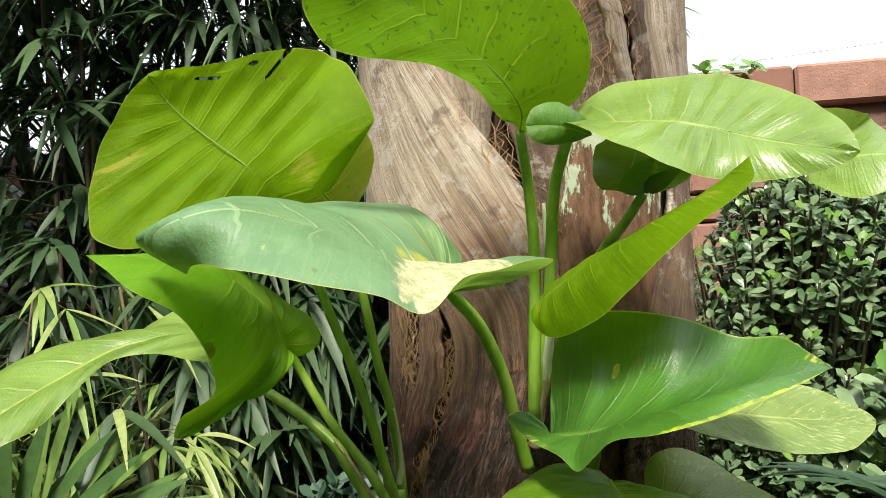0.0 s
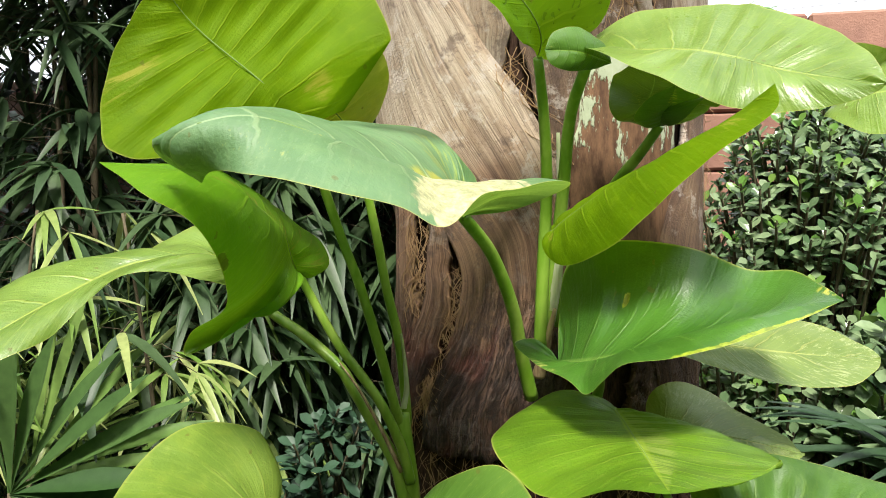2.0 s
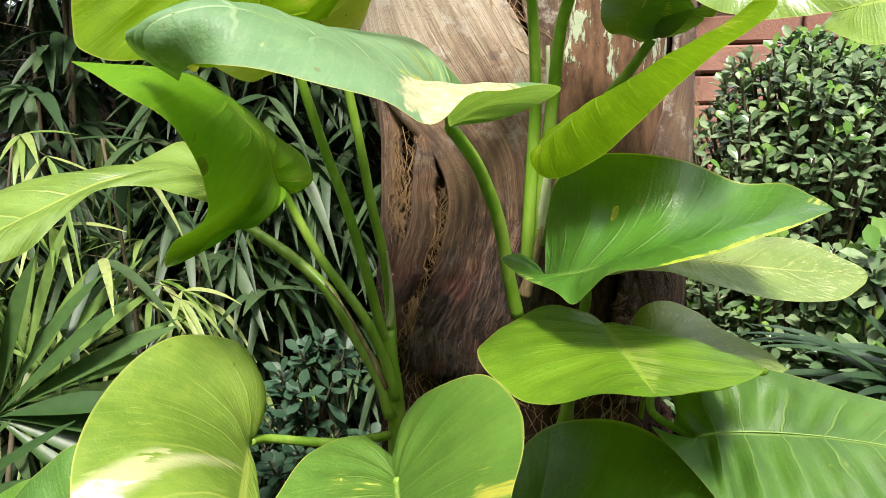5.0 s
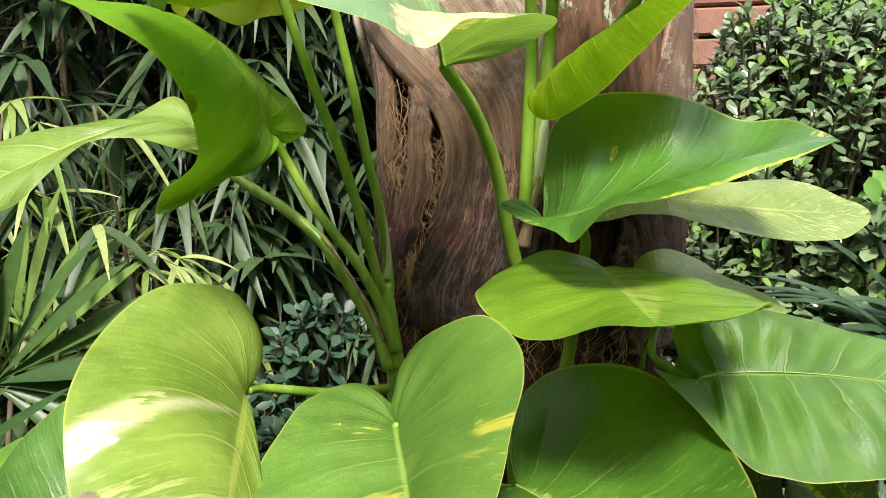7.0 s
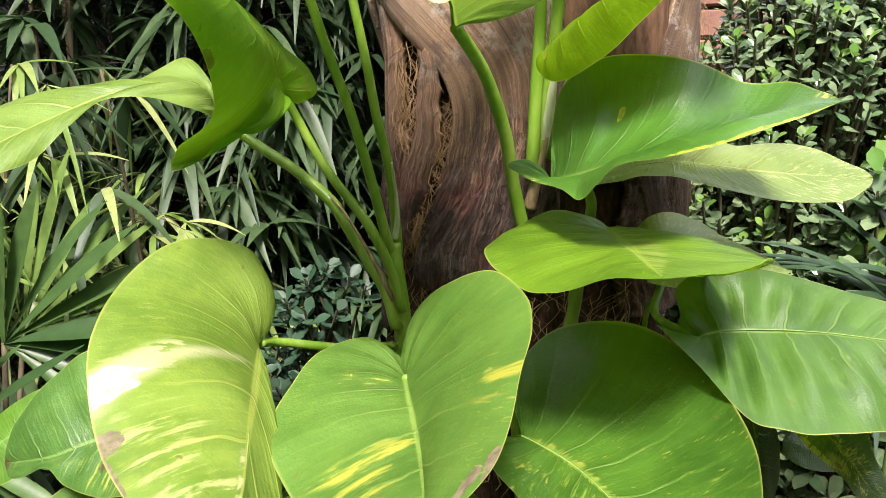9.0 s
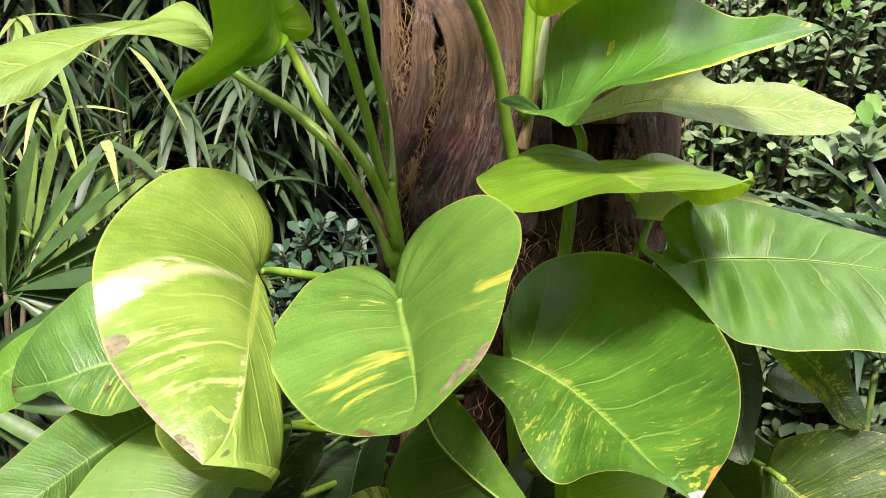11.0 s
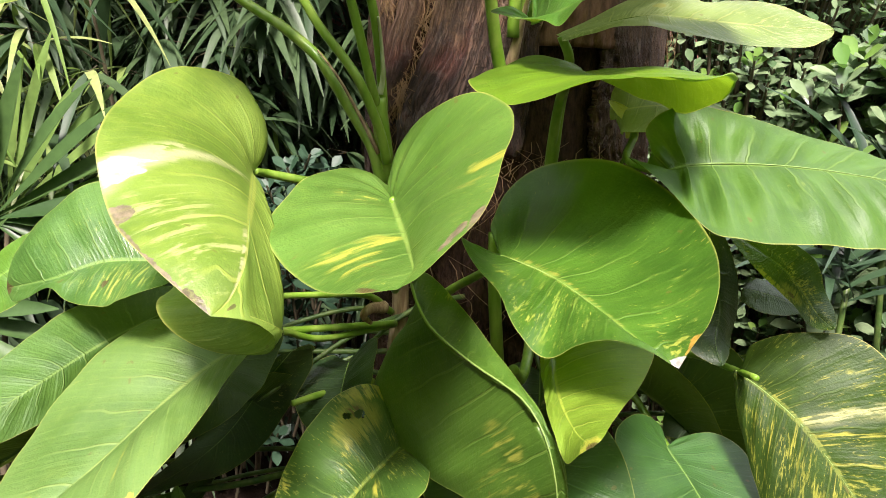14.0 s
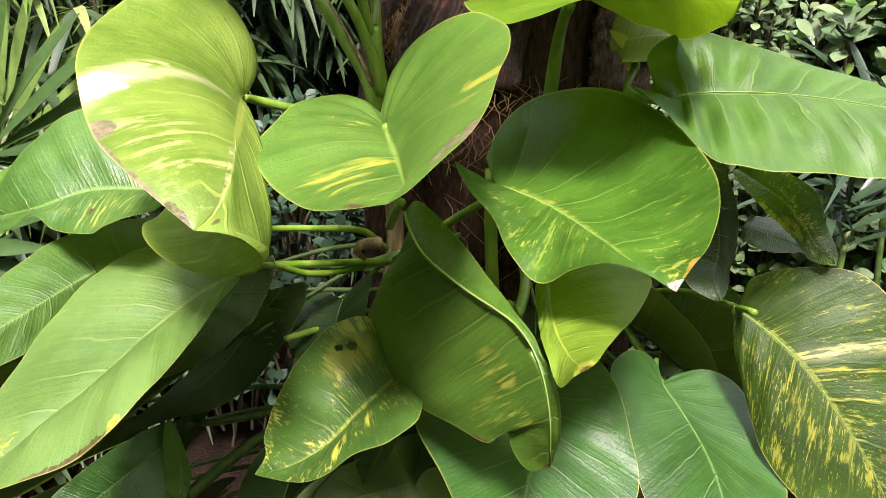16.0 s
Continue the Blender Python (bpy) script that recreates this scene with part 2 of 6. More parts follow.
# green lowered to include the shade that falls on the glossy bottom leaves
G_SHADED = leaf_material("leaf_green_shaded", (0.036, 0.155, 0.014), (0.018, 0.095, 0.008), 0.06, (0.5, 0.55, 0.09), rough=0.36, gloss=0.65, through=0.27)
G_DARK = leaf_material("leaf_dark_green", (0.045, 0.15, 0.014), (0.02, 0.08, 0.008), 0.14, (0.5, 0.5, 0.06))
# darkest copy of the green: shade between the low leaves put into the colour
G_DEEP = leaf_material("leaf_green_shade_dark", (0.028, 0.09, 0.014), (0.014, 0.05, 0.008), 0.10, through=0.2)
G_PALE = leaf_material("leaf_pale_variegated", (0.185, 0.40, 0.045), (0.125, 0.31, 0.03), 0.14, (0.42, 0.52, 0.13), rough=0.22, gloss=0.8)
G_SPLASH = leaf_material("leaf_cream_splashed", (0.21, 0.39, 0.06), (0.13, 0.30, 0.035), 0.52, (0.50, 0.58, 0.26))
G_CREAM = leaf_material("leaf_cream_banded", (0.19, 0.39, 0.035), (0.105, 0.275, 0.018), 0.12, (0.50, 0.57, 0.18), band=((0.574, 0.598, 1, 0.13, 0.06, 2), (0.545, 0.612, 1, 0.13, 0.60, 2)), band_color=(0.58, 0.58, 0.31), wobble=0.03, solid=True,
                        marks=((0.70, 0.92, 0.032, 0.20, (0.80, 0.78, 0.62), 1), (0.92, 0.03, 0.06, 0.05, CREAM, 0.7), (0.83, 0.75, 0.08, 0.35, (0.50, 0.56, 0.2), 0.5), (0.93, 0.5, 0.05, 0.4, (0.50, 0.56, 0.2), 0.4), (0.785, 0.97, 0.018, 0.09, DRY, 1), (0.84, 1.0, 0.045, 0.035, DRY, 1), (0.92, 1.0, 0.045, 0.045, DRY, 1), (0.98, 0.95, 0.025, 0.14, BROWN, 1), (0.962, -0.33, 0.010, 0.05, BROWN, 1)))
G_VAR = leaf_material("leaf_marbled", (0.05, 0.16, 0.014), (0.024, 0.09, 0.008), 0.50, (0.60, 0.58, 0.10), through=0.2, marks=((0.43, 0.58, 0.12, 0.24, OLIVE, 0.98), (0.28, 0.90, 0.12, 0.14, YELLOW, 0.8), (0.53, -0.42, 0.025, 0.22, YELLOW, 0.65), (0.67, -0.52, 0.025, 0.28, YELLOW, 0.65), (0.6, -0.02, 0.35, 0.05, YELLOW, 0.7), (0.41, 0.68, 0.035, 0.09, BROWN, 0.9)))
G_SPOT = leaf_material("leaf_green_yellow_patch", (0.095, 0.265, 0.024), (0.055, 0.19, 0.014), 0.12, (0.60, 0.58, 0.10), rough=0.24, gloss=0.7, through=0.24, marks=((0.745, 0.46, 0.022, 0.42, YELLOW, 0.72), (0.82, 0.62, 0.04, 0.30, YELLOW, 0.42), (0.91, 0.55, 0.025, 0.3, YELLOW, 0.35), (0.662, -0.88, 0.014, 0.18, YELLOW, 0.8), (0.71, -0.5, 0.02, 0.3, OLIVE, 0.35), (0.845, -0.98, 0.03, 0.06, DRY, 1), (0.885, -0.88, 0.03, 0.05, DRY, 1), (0.94, 0.93, 0.02, 0.06, BROWN, 1)))
G_LIGHT = leaf_material("leaf_light_green", (0.125, 0.31, 0.042), (0.08, 0.24, 0.026), 0.1, (0.55, 0.58, 0.14), gloss=0.75, through=0.27, marks=((0.70, -1.0, 0.11, 0.05, BROWN, 1), (0.60, -1.0, 0.02, 0.07, YELLOW, 1), (0.655, -0.5, 0.016, 0.28, YELLOW, 0.45), (0.9, 0.5, 0.06, 0.3, YELLOW, 0.35)))
G_WAVY = leaf_material("leaf_green_wavy_edge", (0.08, 0.245, 0.028), (0.042, 0.165, 0.016), 0.20, (0.52, 0.55, 0.11), rough=0.24, gloss=0.75, through=0.24, marks=((0.45, -0.5, 0.22, 0.4, (0.48, 0.54, 0.10), 0.45), (0.99, 0.0, 0.02, 1.5, BROWN, 1), (0.55, -0.55, 0.015, 0.08, BROWN, 1)))
G_STREAK = leaf_material("leaf_dark_streaked", (0.060, 0.185, 0.013), (0.035, 0.125, 0.008), 0.08, (0.42, 0.42, 0.07), gloss=0.5, through=0.2, marks=((0.66, -0.26, 0.07, 0.08, OLIVE, 0.6), (0.74, -0.62, 0.03, 0.28, OLIVE, 0.7), (0.82, -0.34, 0.10, 0.10, OLIVE, 0.35), (0.64, -0.35, 0.02, 0.25, OLIVE, 0.35), (0.99, -0.5, 0.012, 0.7, BROWN, 1), (0.79, -1.0, 0.03, 0.05, BROWN, 1)))
G_MARBLE = leaf_material("leaf_marbled_cream", (0.030, 0.09, 0.006), (0.014, 0.048, 0.004), 0.42, (0.38, 0.39, 0.05), rough=0.42, gloss=0.28, band=((0.560, 0.590, -1, 0.0, -1, 2),), band_color=(0.52, 0.52, 0.20), wobble=0.05, through=0.2, marks=((0.62, 0.40, 0.30, 0.5, YELLOW, 0.12), (0.66, -0.40, 0.15, 0.5, YELLOW, 0.25), (0.5, 0.0, 0.5, 0.03, OLIVE, 0.7)))
G_CRIB = leaf_material("leaf_green_flecked", (0.052, 0.185, 0.010), (0.024, 0.11, 0.006), 0.26, (0.5, 0.52, 0.08), rough=0.25, gloss=0.7, through=0.25, marks=((0.84, -0.50, 0.12, 0.4, (0.28, 0.38, 0.05), 0.25), (0.62, 0.6, 0.2, 0.4, (0.26, 0.36, 0.05), 0.25), (0.60, 0.0, 0.35, 0.04, OLIVE, 0.6), (0.96, -0.95, 0.022, 0.12, (0.50, 0.28, 0.05), 1), (0.992, 0.0, 0.012, 1.5, (0.62, 0.58, 0.55), 1)))
k = Nodes("midrib_green")
M_RIB = k.surface(k.mix(k.noise(k.coords(), 30.0), (0.20, 0.36, 0.05), (0.32, 0.45, 0.13)), 0.5, None, 0.25)
k = Nodes("petiole_green")
_o = k.coords("Object", (1, 1, 0.25))
M_STALK = k.surface(k.mix(k.ramp(k.noise(_o, 40.0, 4.0), 0.35, 0.75), (0.15, 0.31, 0.02), (0.30, 0.46, 0.07)), 0.36, k.bump(k.noise(_o, 180.0), 0.2, 0.002), 0.12)
k = Nodes("petiole_old")
M_STALK_OLD = k.surface(k.mix(k.ramp(k.noise(k.coords(), 50.0, 4.0), 0.35, 0.75), (0.05, 0.11, 0.02), (0.14, 0.20, 0.05)), 0.45, None)
k = Nodes("sheath_pale")
_o = k.coords("Object", (1, 1, 0.1))
M_SHEATH = k.surface(k.mix(k.ramp(k.noise(_o, 90.0, 4.0), 0.35, 0.7), (0.45, 0.52, 0.28), (0.62, 0.64, 0.45)), 0.5, k.bump(k.noise(_o, 200.0), 0.3, 0.002), 0.15)
k = Nodes("husk_dry")
_o = k.coords("Object", (1, 1, 0.1))
M_HUSK = k.surface(k.mix(k.ramp(k.noise(_o, 120.0, 4.0), 0.35, 0.7), (0.22, 0.14, 0.07), (0.46, 0.35, 0.19)), 0.75, k.bump(k.noise(_o, 300.0), 0.5, 0.002))


def bark_material(name, red=0.0):
    k = Nodes(name)
    tc = k.n("TexCoord")
    sep = k.n("SeparateXYZ")
    k.t.links.new(tc.outputs["UV"], sep.inputs[0])

    def along(across, length, detail, rough=0.6):
        cm = k.n("CombineXYZ")
        k.put(cm.inputs[0], k.math("MULTIPLY", sep.outputs[0], across)), k.put(cm.inputs[1], k.math("MULTIPLY", sep.outputs[1], length))
        return k.noise(cm.outputs[0], 1.0, detail, rough, 0.25)
    grain = along(420.0, 9.0, 5.0)
    broad = along(40.0, 3.0, 4.0)
    dashes = along(120.0, 330.0, 2.0)
    fold = k.math("ABSOLUTE", k.math("SUBTRACT", along(95.0, 26.0, 4.0), 0.5))
    crease = k.ramp(fold, 0.0, 0.055, 1.0, 0.0)
    obj = k.coords("Object")
    big = k.noise(obj, 5.0, 4.0, 0.6)
    fine = k.noise(obj, 140.0, 3.0, 0.6)
    geo = k.n("SeparateXYZ")
    k.put(geo.inputs[0], obj)
    # old bases weather from pale grey tan at the tips through brown to dark red-brown; leaf shade is also coloured in
    # at the foot
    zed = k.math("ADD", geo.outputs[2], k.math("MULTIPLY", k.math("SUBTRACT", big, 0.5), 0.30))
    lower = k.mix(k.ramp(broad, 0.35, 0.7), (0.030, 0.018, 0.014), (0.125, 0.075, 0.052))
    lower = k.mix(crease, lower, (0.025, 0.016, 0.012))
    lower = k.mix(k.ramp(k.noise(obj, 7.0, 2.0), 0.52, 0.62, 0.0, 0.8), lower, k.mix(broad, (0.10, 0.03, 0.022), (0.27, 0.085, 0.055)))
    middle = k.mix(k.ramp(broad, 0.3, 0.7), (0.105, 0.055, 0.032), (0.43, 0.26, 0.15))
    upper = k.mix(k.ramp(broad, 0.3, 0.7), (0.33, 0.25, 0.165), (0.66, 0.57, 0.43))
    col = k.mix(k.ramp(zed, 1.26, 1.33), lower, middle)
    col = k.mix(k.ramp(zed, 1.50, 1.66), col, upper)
    if red:
        col = k.mix(red, col, k.mix(k.ramp(broad, 0.3, 0.7), (0.055, 0.028, 0.018), (0.17, 0.10, 0.055)))
    col = k.mix(k.math("MULTIPLY", k.ramp(grain, 0.40, 0.72, 0.0, 0.30), k.ramp(zed, 1.26, 1.42, 0.35, 1.0)), col, (0.24, 0.16, 0.10))
    col = k.mix(k.math("MULTIPLY", k.ramp(big, 0.48, 0.70, 0.0, 0.5), k.ramp(zed, 1.26, 1.42, 0.1, 1.0)), col, (0.37, 0.24, 0.12))
    col = k.mix(k.ramp(grain, 0.52, 0.40, 0.0, 0.5), col, (0.045, 0.027, 0.018))
    col = k.mix(k.math("MULTIPLY", k.ramp(dashes, 0.60, 0.66), 0.38), col, (0.15, 0.09, 0.055))
    col = k.mix(k.math("MULTIPLY", k.ramp(k.noise(obj, 22.0, 6.0, 0.75), 0.52, 0.62), k.ramp(zed, 1.36, 1.62, 0.12, 0.6)), col, (0.56, 0.51, 0.43))
    col = k.mix(k.math("MULTIPLY", k.ramp(k.noise(obj, 9.0, 6.0, 0.75), 0.56, 0.64), 0.62), col, (0.09, 0.06, 0.045))
    h = k.math("ADD", k.math("MULTIPLY", grain, 0.8), k.math("MULTIPLY", fine, 0.35))
    h = k.math("SUBTRACT", h, k.math("MULTIPLY", k.ramp(dashes, 0.62, 0.68), 0.4))
    h = k.math("SUBTRACT", h, k.math("MULTIPLY", k.math("MULTIPLY", crease, k.ramp(zed, 1.40, 1.30)), 1.6))
    rust = k.math("MULTIPLY", k.ramp(k.noise(k.coords("Object", (1, 1, 0.5)), 16.0, 5.0, 0.7), 0.52, 0.66), k.ramp(zed, 1.72, 1.50, 0.12, 0.5))
    col = k.mix(rust, col, k.mix(broad, (0.10, 0.05, 0.03), (0.24, 0.125, 0.07)))
    return k.surface(col, 0.68, k.bump(h, 1.0, 0.006), spec=0.4)


def lichen_bark_material():
    k = Nodes("palm_bark_lichen")
    obj = k.coords("Object", (1, 1, 0.35))
    o2 = k.coords("Object")
    grain = k.noise(obj, 60.0, 6.0, 0.65)
    col = k.mix(k.ramp(grain, 0.3, 0.7), (0.06, 0.03, 0.016), (0.19, 0.105, 0.055))
    geo = k.n("SeparateXYZ")
    k.put(geo.inputs[0], o2)
    sc = k.math("ADD", k.noise(obj, 26.0, 5.0, 0.7), k.ramp(geo.outputs[2], 1.46, 1.72, -0.22, 0.10))
    m = k.ramp(sc, 0.50, 0.55)
    col = k.mix(m, col, k.mix(k.noise(o2, 70.0), (0.26, 0.31, 0.19), (0.42, 0.47, 0.33)))
    return k.surface(col, 0.8, k.bump(k.math("ADD", grain, m), 0.6, 0.004), spec=0.25)


M_BARK = bark_material("palm_bark")
M_BARK_RED = bark_material("palm_bark_red_brown", red=0.9)
M_LICHEN = lichen_bark_material()
k = Nodes("fibre_brown")
M_FIBRE = k.surface(k.mix(k.n("ObjectInfo").outputs["Random"], (0.20, 0.115, 0.05), (0.36, 0.23, 0.11)), 0.7)
k = Nodes("core_dark_fibre")
_o = k.coords("Object", (1, 1, 0.3))
M_CORE = k.surface(k.mix(k.ramp(k.noise(_o, 120.0, 6.0, 0.7), 0.3, 0.7), (0.018, 0.011, 0.008), (0.085, 0.048, 0.03)), 0.9, k.bump(k.noise(_o, 260.0, 4.0), 1.0, 0.008), spec=0.15)


def small_leaf_material(name, a, b, rough=0.3, through=0.2):
    k = Nodes(name)
    g = k.n("NewGeometry")
    r = g.outputs["Random Per Island"]
    col = k.mix(r, a, b)
    col = k.mix(k.ramp(k.noise(k.coords(), 40.0, 3.0), 0.3, 0.8, 0.0, 0.4), col, (a[0] * 0.6, a[1] * 0.6, a[2] * 0.6))
    return k.surface(col, rough, k.bump(k.noise(k.coords(), 120.0), 0.2, 0.002), through)


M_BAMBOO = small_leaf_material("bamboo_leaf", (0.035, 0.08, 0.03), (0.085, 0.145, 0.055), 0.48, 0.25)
# lighter copy of the bamboo leaf, with sunlight put into its colour
M_BAMBOO_LIT = small_leaf_material("bamboo_leaf_lit", (0.16, 0.30, 0.05), (0.46, 0.52, 0.20), 0.38, 0.3)
M_FICUS = small_leaf_material("shrub_leaf", (0.085, 0.165, 0.07), (0.27, 0.37, 0.19), 0.16, 0.15)
M_FICUS_NEW = small_leaf_material("shrub_leaf_young", (0.12, 0.28, 0.05), (0.25, 0.42, 0.09), 0.28, 0.25)
M_ROSE = small_leaf_material("low_shrub_leaf", (0.026, 0.072, 0.036), (0.055, 0.12, 0.064), 0.5, 0.12)
M_FAN = small_leaf_material("fan_palm_blade", (0.028, 0.075, 0.022), (0.10, 0.19, 0.05), 0.42, 0.2)
# paler copy for the frond that catches sun, its light held in the colour
M_FAN_LIT = small_leaf_material("fan_palm_blade_lit", (0.10, 0.22, 0.05), (0.24, 0.36, 0.09), 0.34, 0.3)
M_STRAP = small_leaf_material("strap_blade", (0.02, 0.05, 0.022), (0.05, 0.10, 0.045), 0.35, 0.12)
k = Nodes("twig_brown")
M_TWIG = k.surface(k.mix(k.noise(k.coords(), 60.0), (0.06, 0.05, 0.03), (0.16, 0.13, 0.07)), 0.8)
k = Nodes("brick_red_stone")
_r = k.n("ObjectInfo").outputs["Random"]
_c = k.mix(_r, (0.24, 0.12, 0.085), (0.36, 0.20, 0.145))
_c = k.mix(k.ramp(k.noise(k.coords(), 12.0, 5.0, 0.65), 0.35, 0.75, 0.0, 0.5), _c, (0.20, 0.11, 0.085))
M_BRICK = k.surface(_c, 0.85, k.bump(k.noise(k.coords(), 60.0, 5.0, 0.7), 0.6, 0.006), spec=0.2)
k = Nodes("mortar")
M_MORTAR = k.surface(k.mix(k.noise(k.coords(), 30.0, 5.0), (0.13, 0.08, 0.06), (0.20, 0.13, 0.10)), 0.9, k.bump(k.noise(k.coords(), 90.0), 0.6, 0.005), spec=0.2)
k = Nodes("soil")
M_SOIL = k.surface(k.mix(k.ramp(k.noise(k.coords(), 8.0, 6.0, 0.7), 0.3, 0.7), (0.022, 0.014, 0.01), (0.06, 0.038, 0.026)), 0.95, k.bump(k.noise(k.coords(), 30.0, 6.0, 0.7), 1.0, 0.03), spec=0.1)

# ---- mesh helpers ----


def finish(name, verts, faces, material, parent=None, uvs=None, smooth=True, label=""):
    me = bpy.data.meshes.new(name)
    me.from_pydata([tuple(v) for v in verts], [], faces)
    if uvs is not None:
        layer = me.uv_layers.new(name="UVMap")
        idx = np.empty(len(me.loops), dtype=np.int32)
        me.loops.foreach_get("vertex_index", idx)
        layer.data.foreach_set("uv", np.asarray(uvs, dtype=np.float32)[idx].ravel())
    me.polygons.foreach_set("use_smooth", [smooth] * len(me.polygons))
    me.materials.append(material)
    me.update()
    ob = new(name, me)
    if parent:
        ob.parent = parent
    if label:
        tagged(ob, label)
    return ob


def unit(v):
    return v / np.maximum(np.linalg.norm(v, axis=-1, keepdims=True), 1e-9)


def spline(points, count):
    """Catmull-Rom curve through a few points."""
    p = np.array(points, float)
    p = np.vstack([2 * p[0] - p[1], p, 2 * p[-1] - p[-2]])
    out = []
    n = len(p) - 3
    for s in np.linspace(0, n - 1e-6, count):
        i = int(s)
        f = s - i
        a, b, c, d = p[i:i + 4]
        out.append(0.5 * (2 * b + (c - a) * f + (2 * a - 5 * b + 4 * c - d) * f * f + (3 * b - a - 3 * c + d) * f ** 3))
    return np.array(out)


def tube(name, points, r0, r1, material, parent=None, count=24, sides=10, flat=1.0, label=""):
    """A tapering round stalk along a smooth curve, closed at both ends."""
    c = spline(points, count)
    t = unit(np.gradient(c, axis=0))
    ref = np.array([0.0, 1.0, 0.0])
    a = unit(np.cross(t, ref))
    b = np.cross(t, a)
    w = np.linspace(0, 1, count)
    r = r0 + (r1 - r0) * w
    ang = np.linspace(0, 2 * np.pi, sides, endpoint=False)
    ring = c[:, None] + r[:, None, None] * (np.cos(ang)[None, :, None] * a[:, None] + flat * np.sin(ang)[None, :, None] * b[:, None])
    verts = np.vstack([ring.reshape(-1, 3), c[:1], c[-1:]])
    faces = [(i * sides + j, i * sides + (j + 1) % sides, (i + 1) * sides + (j + 1) % sides, (i + 1) * sides + j) for i in range(count - 1) for j in range(sides)]
    e = len(verts)
    faces += [(e - 2, (j + 1) % sides, j) for j in range(sides)]
    last = (count - 1) * sides
    faces += [(e - 1, last + j, last + (j + 1) % sides) for j in range(sides)]
    return finish(name, verts, faces, material, parent, label=label)


def knots(k, u):
    """A smooth value from its values at the foot, the middle and the tip."""
    a, b, c = k
    m = 2 * b - 0.5 * (a + c)
    return (1 - u) ** 2 * a + 2 * u * (1 - u) * m + u * u * c


def blade_point(rib, sides, width, lobe, point, swell, fold, curl, u, v):
    """Place and normal on a heart-shaped blade: u runs along the midrib, v across it (-1 to 1)."""
    p0, p1, p2, p3 = rib
    r = v >= 0
    av, sg = np.abs(v), np.where(r, 1.0, -1.0)
    lb, pt = np.where(r, *lobe), np.where(r, *point)
    q = (0.06 + 0.94 * u) ** 0.85
    ae = -lb + (1 + lb) * (1 - np.cos(np.pi * q)) / 2
    be = np.where(r, *width) * np.sin(np.pi * np.minimum(q, 0.99999)) ** (0.8 + (pt - 0.8) * q)
    be = be * (1 + np.where(r, swell[0], swell[2]) * np.sin(2 * np.pi * u) + np.where(r, swell[1], swell[3]) * np.sin(3 * np.pi * u))
    a = u + av * (ae - u)
    k = np.clip(a, 0, 1)
    over = (a - k) * np.linalg.norm(p3 - p0)
    k = k[..., None]
    p = (1 - k) ** 3 * p0 + 3 * k * (1 - k) ** 2 * p1 + 3 * k * k * (1 - k) * p2 + k ** 3 * p3
    t = unit((1 - k) ** 2 * (p1 - p0) + 2 * k * (1 - k) * (p2 - p1) + k * k * (p3 - p2))
    p = p + t * over[..., None]
    s = knots(sides, k)
    s = unit(s - np.sum(s * t, -1, keepdims=True) * t)
    n = np.cross(s, t)
    f = np.where(r, knots(fold[:3], u), knots(fold[3:], u))
    c = np.where(r, knots(curl[:3], u), knots(curl[3:], u)) + 1e-5
    th = f + c * av
    x = be * (np.sin(th) - np.sin(f)) / c
    z = be * (np.cos(f) - np.cos(th)) / c
    up = n * np.cos(th)[..., None] - s * (sg * np.sin(th))[..., None]
    return p + s * (x * sg)[..., None] + n * z[..., None], up


VINE = None
LEAF_RNG = np.random.RandomState(5)


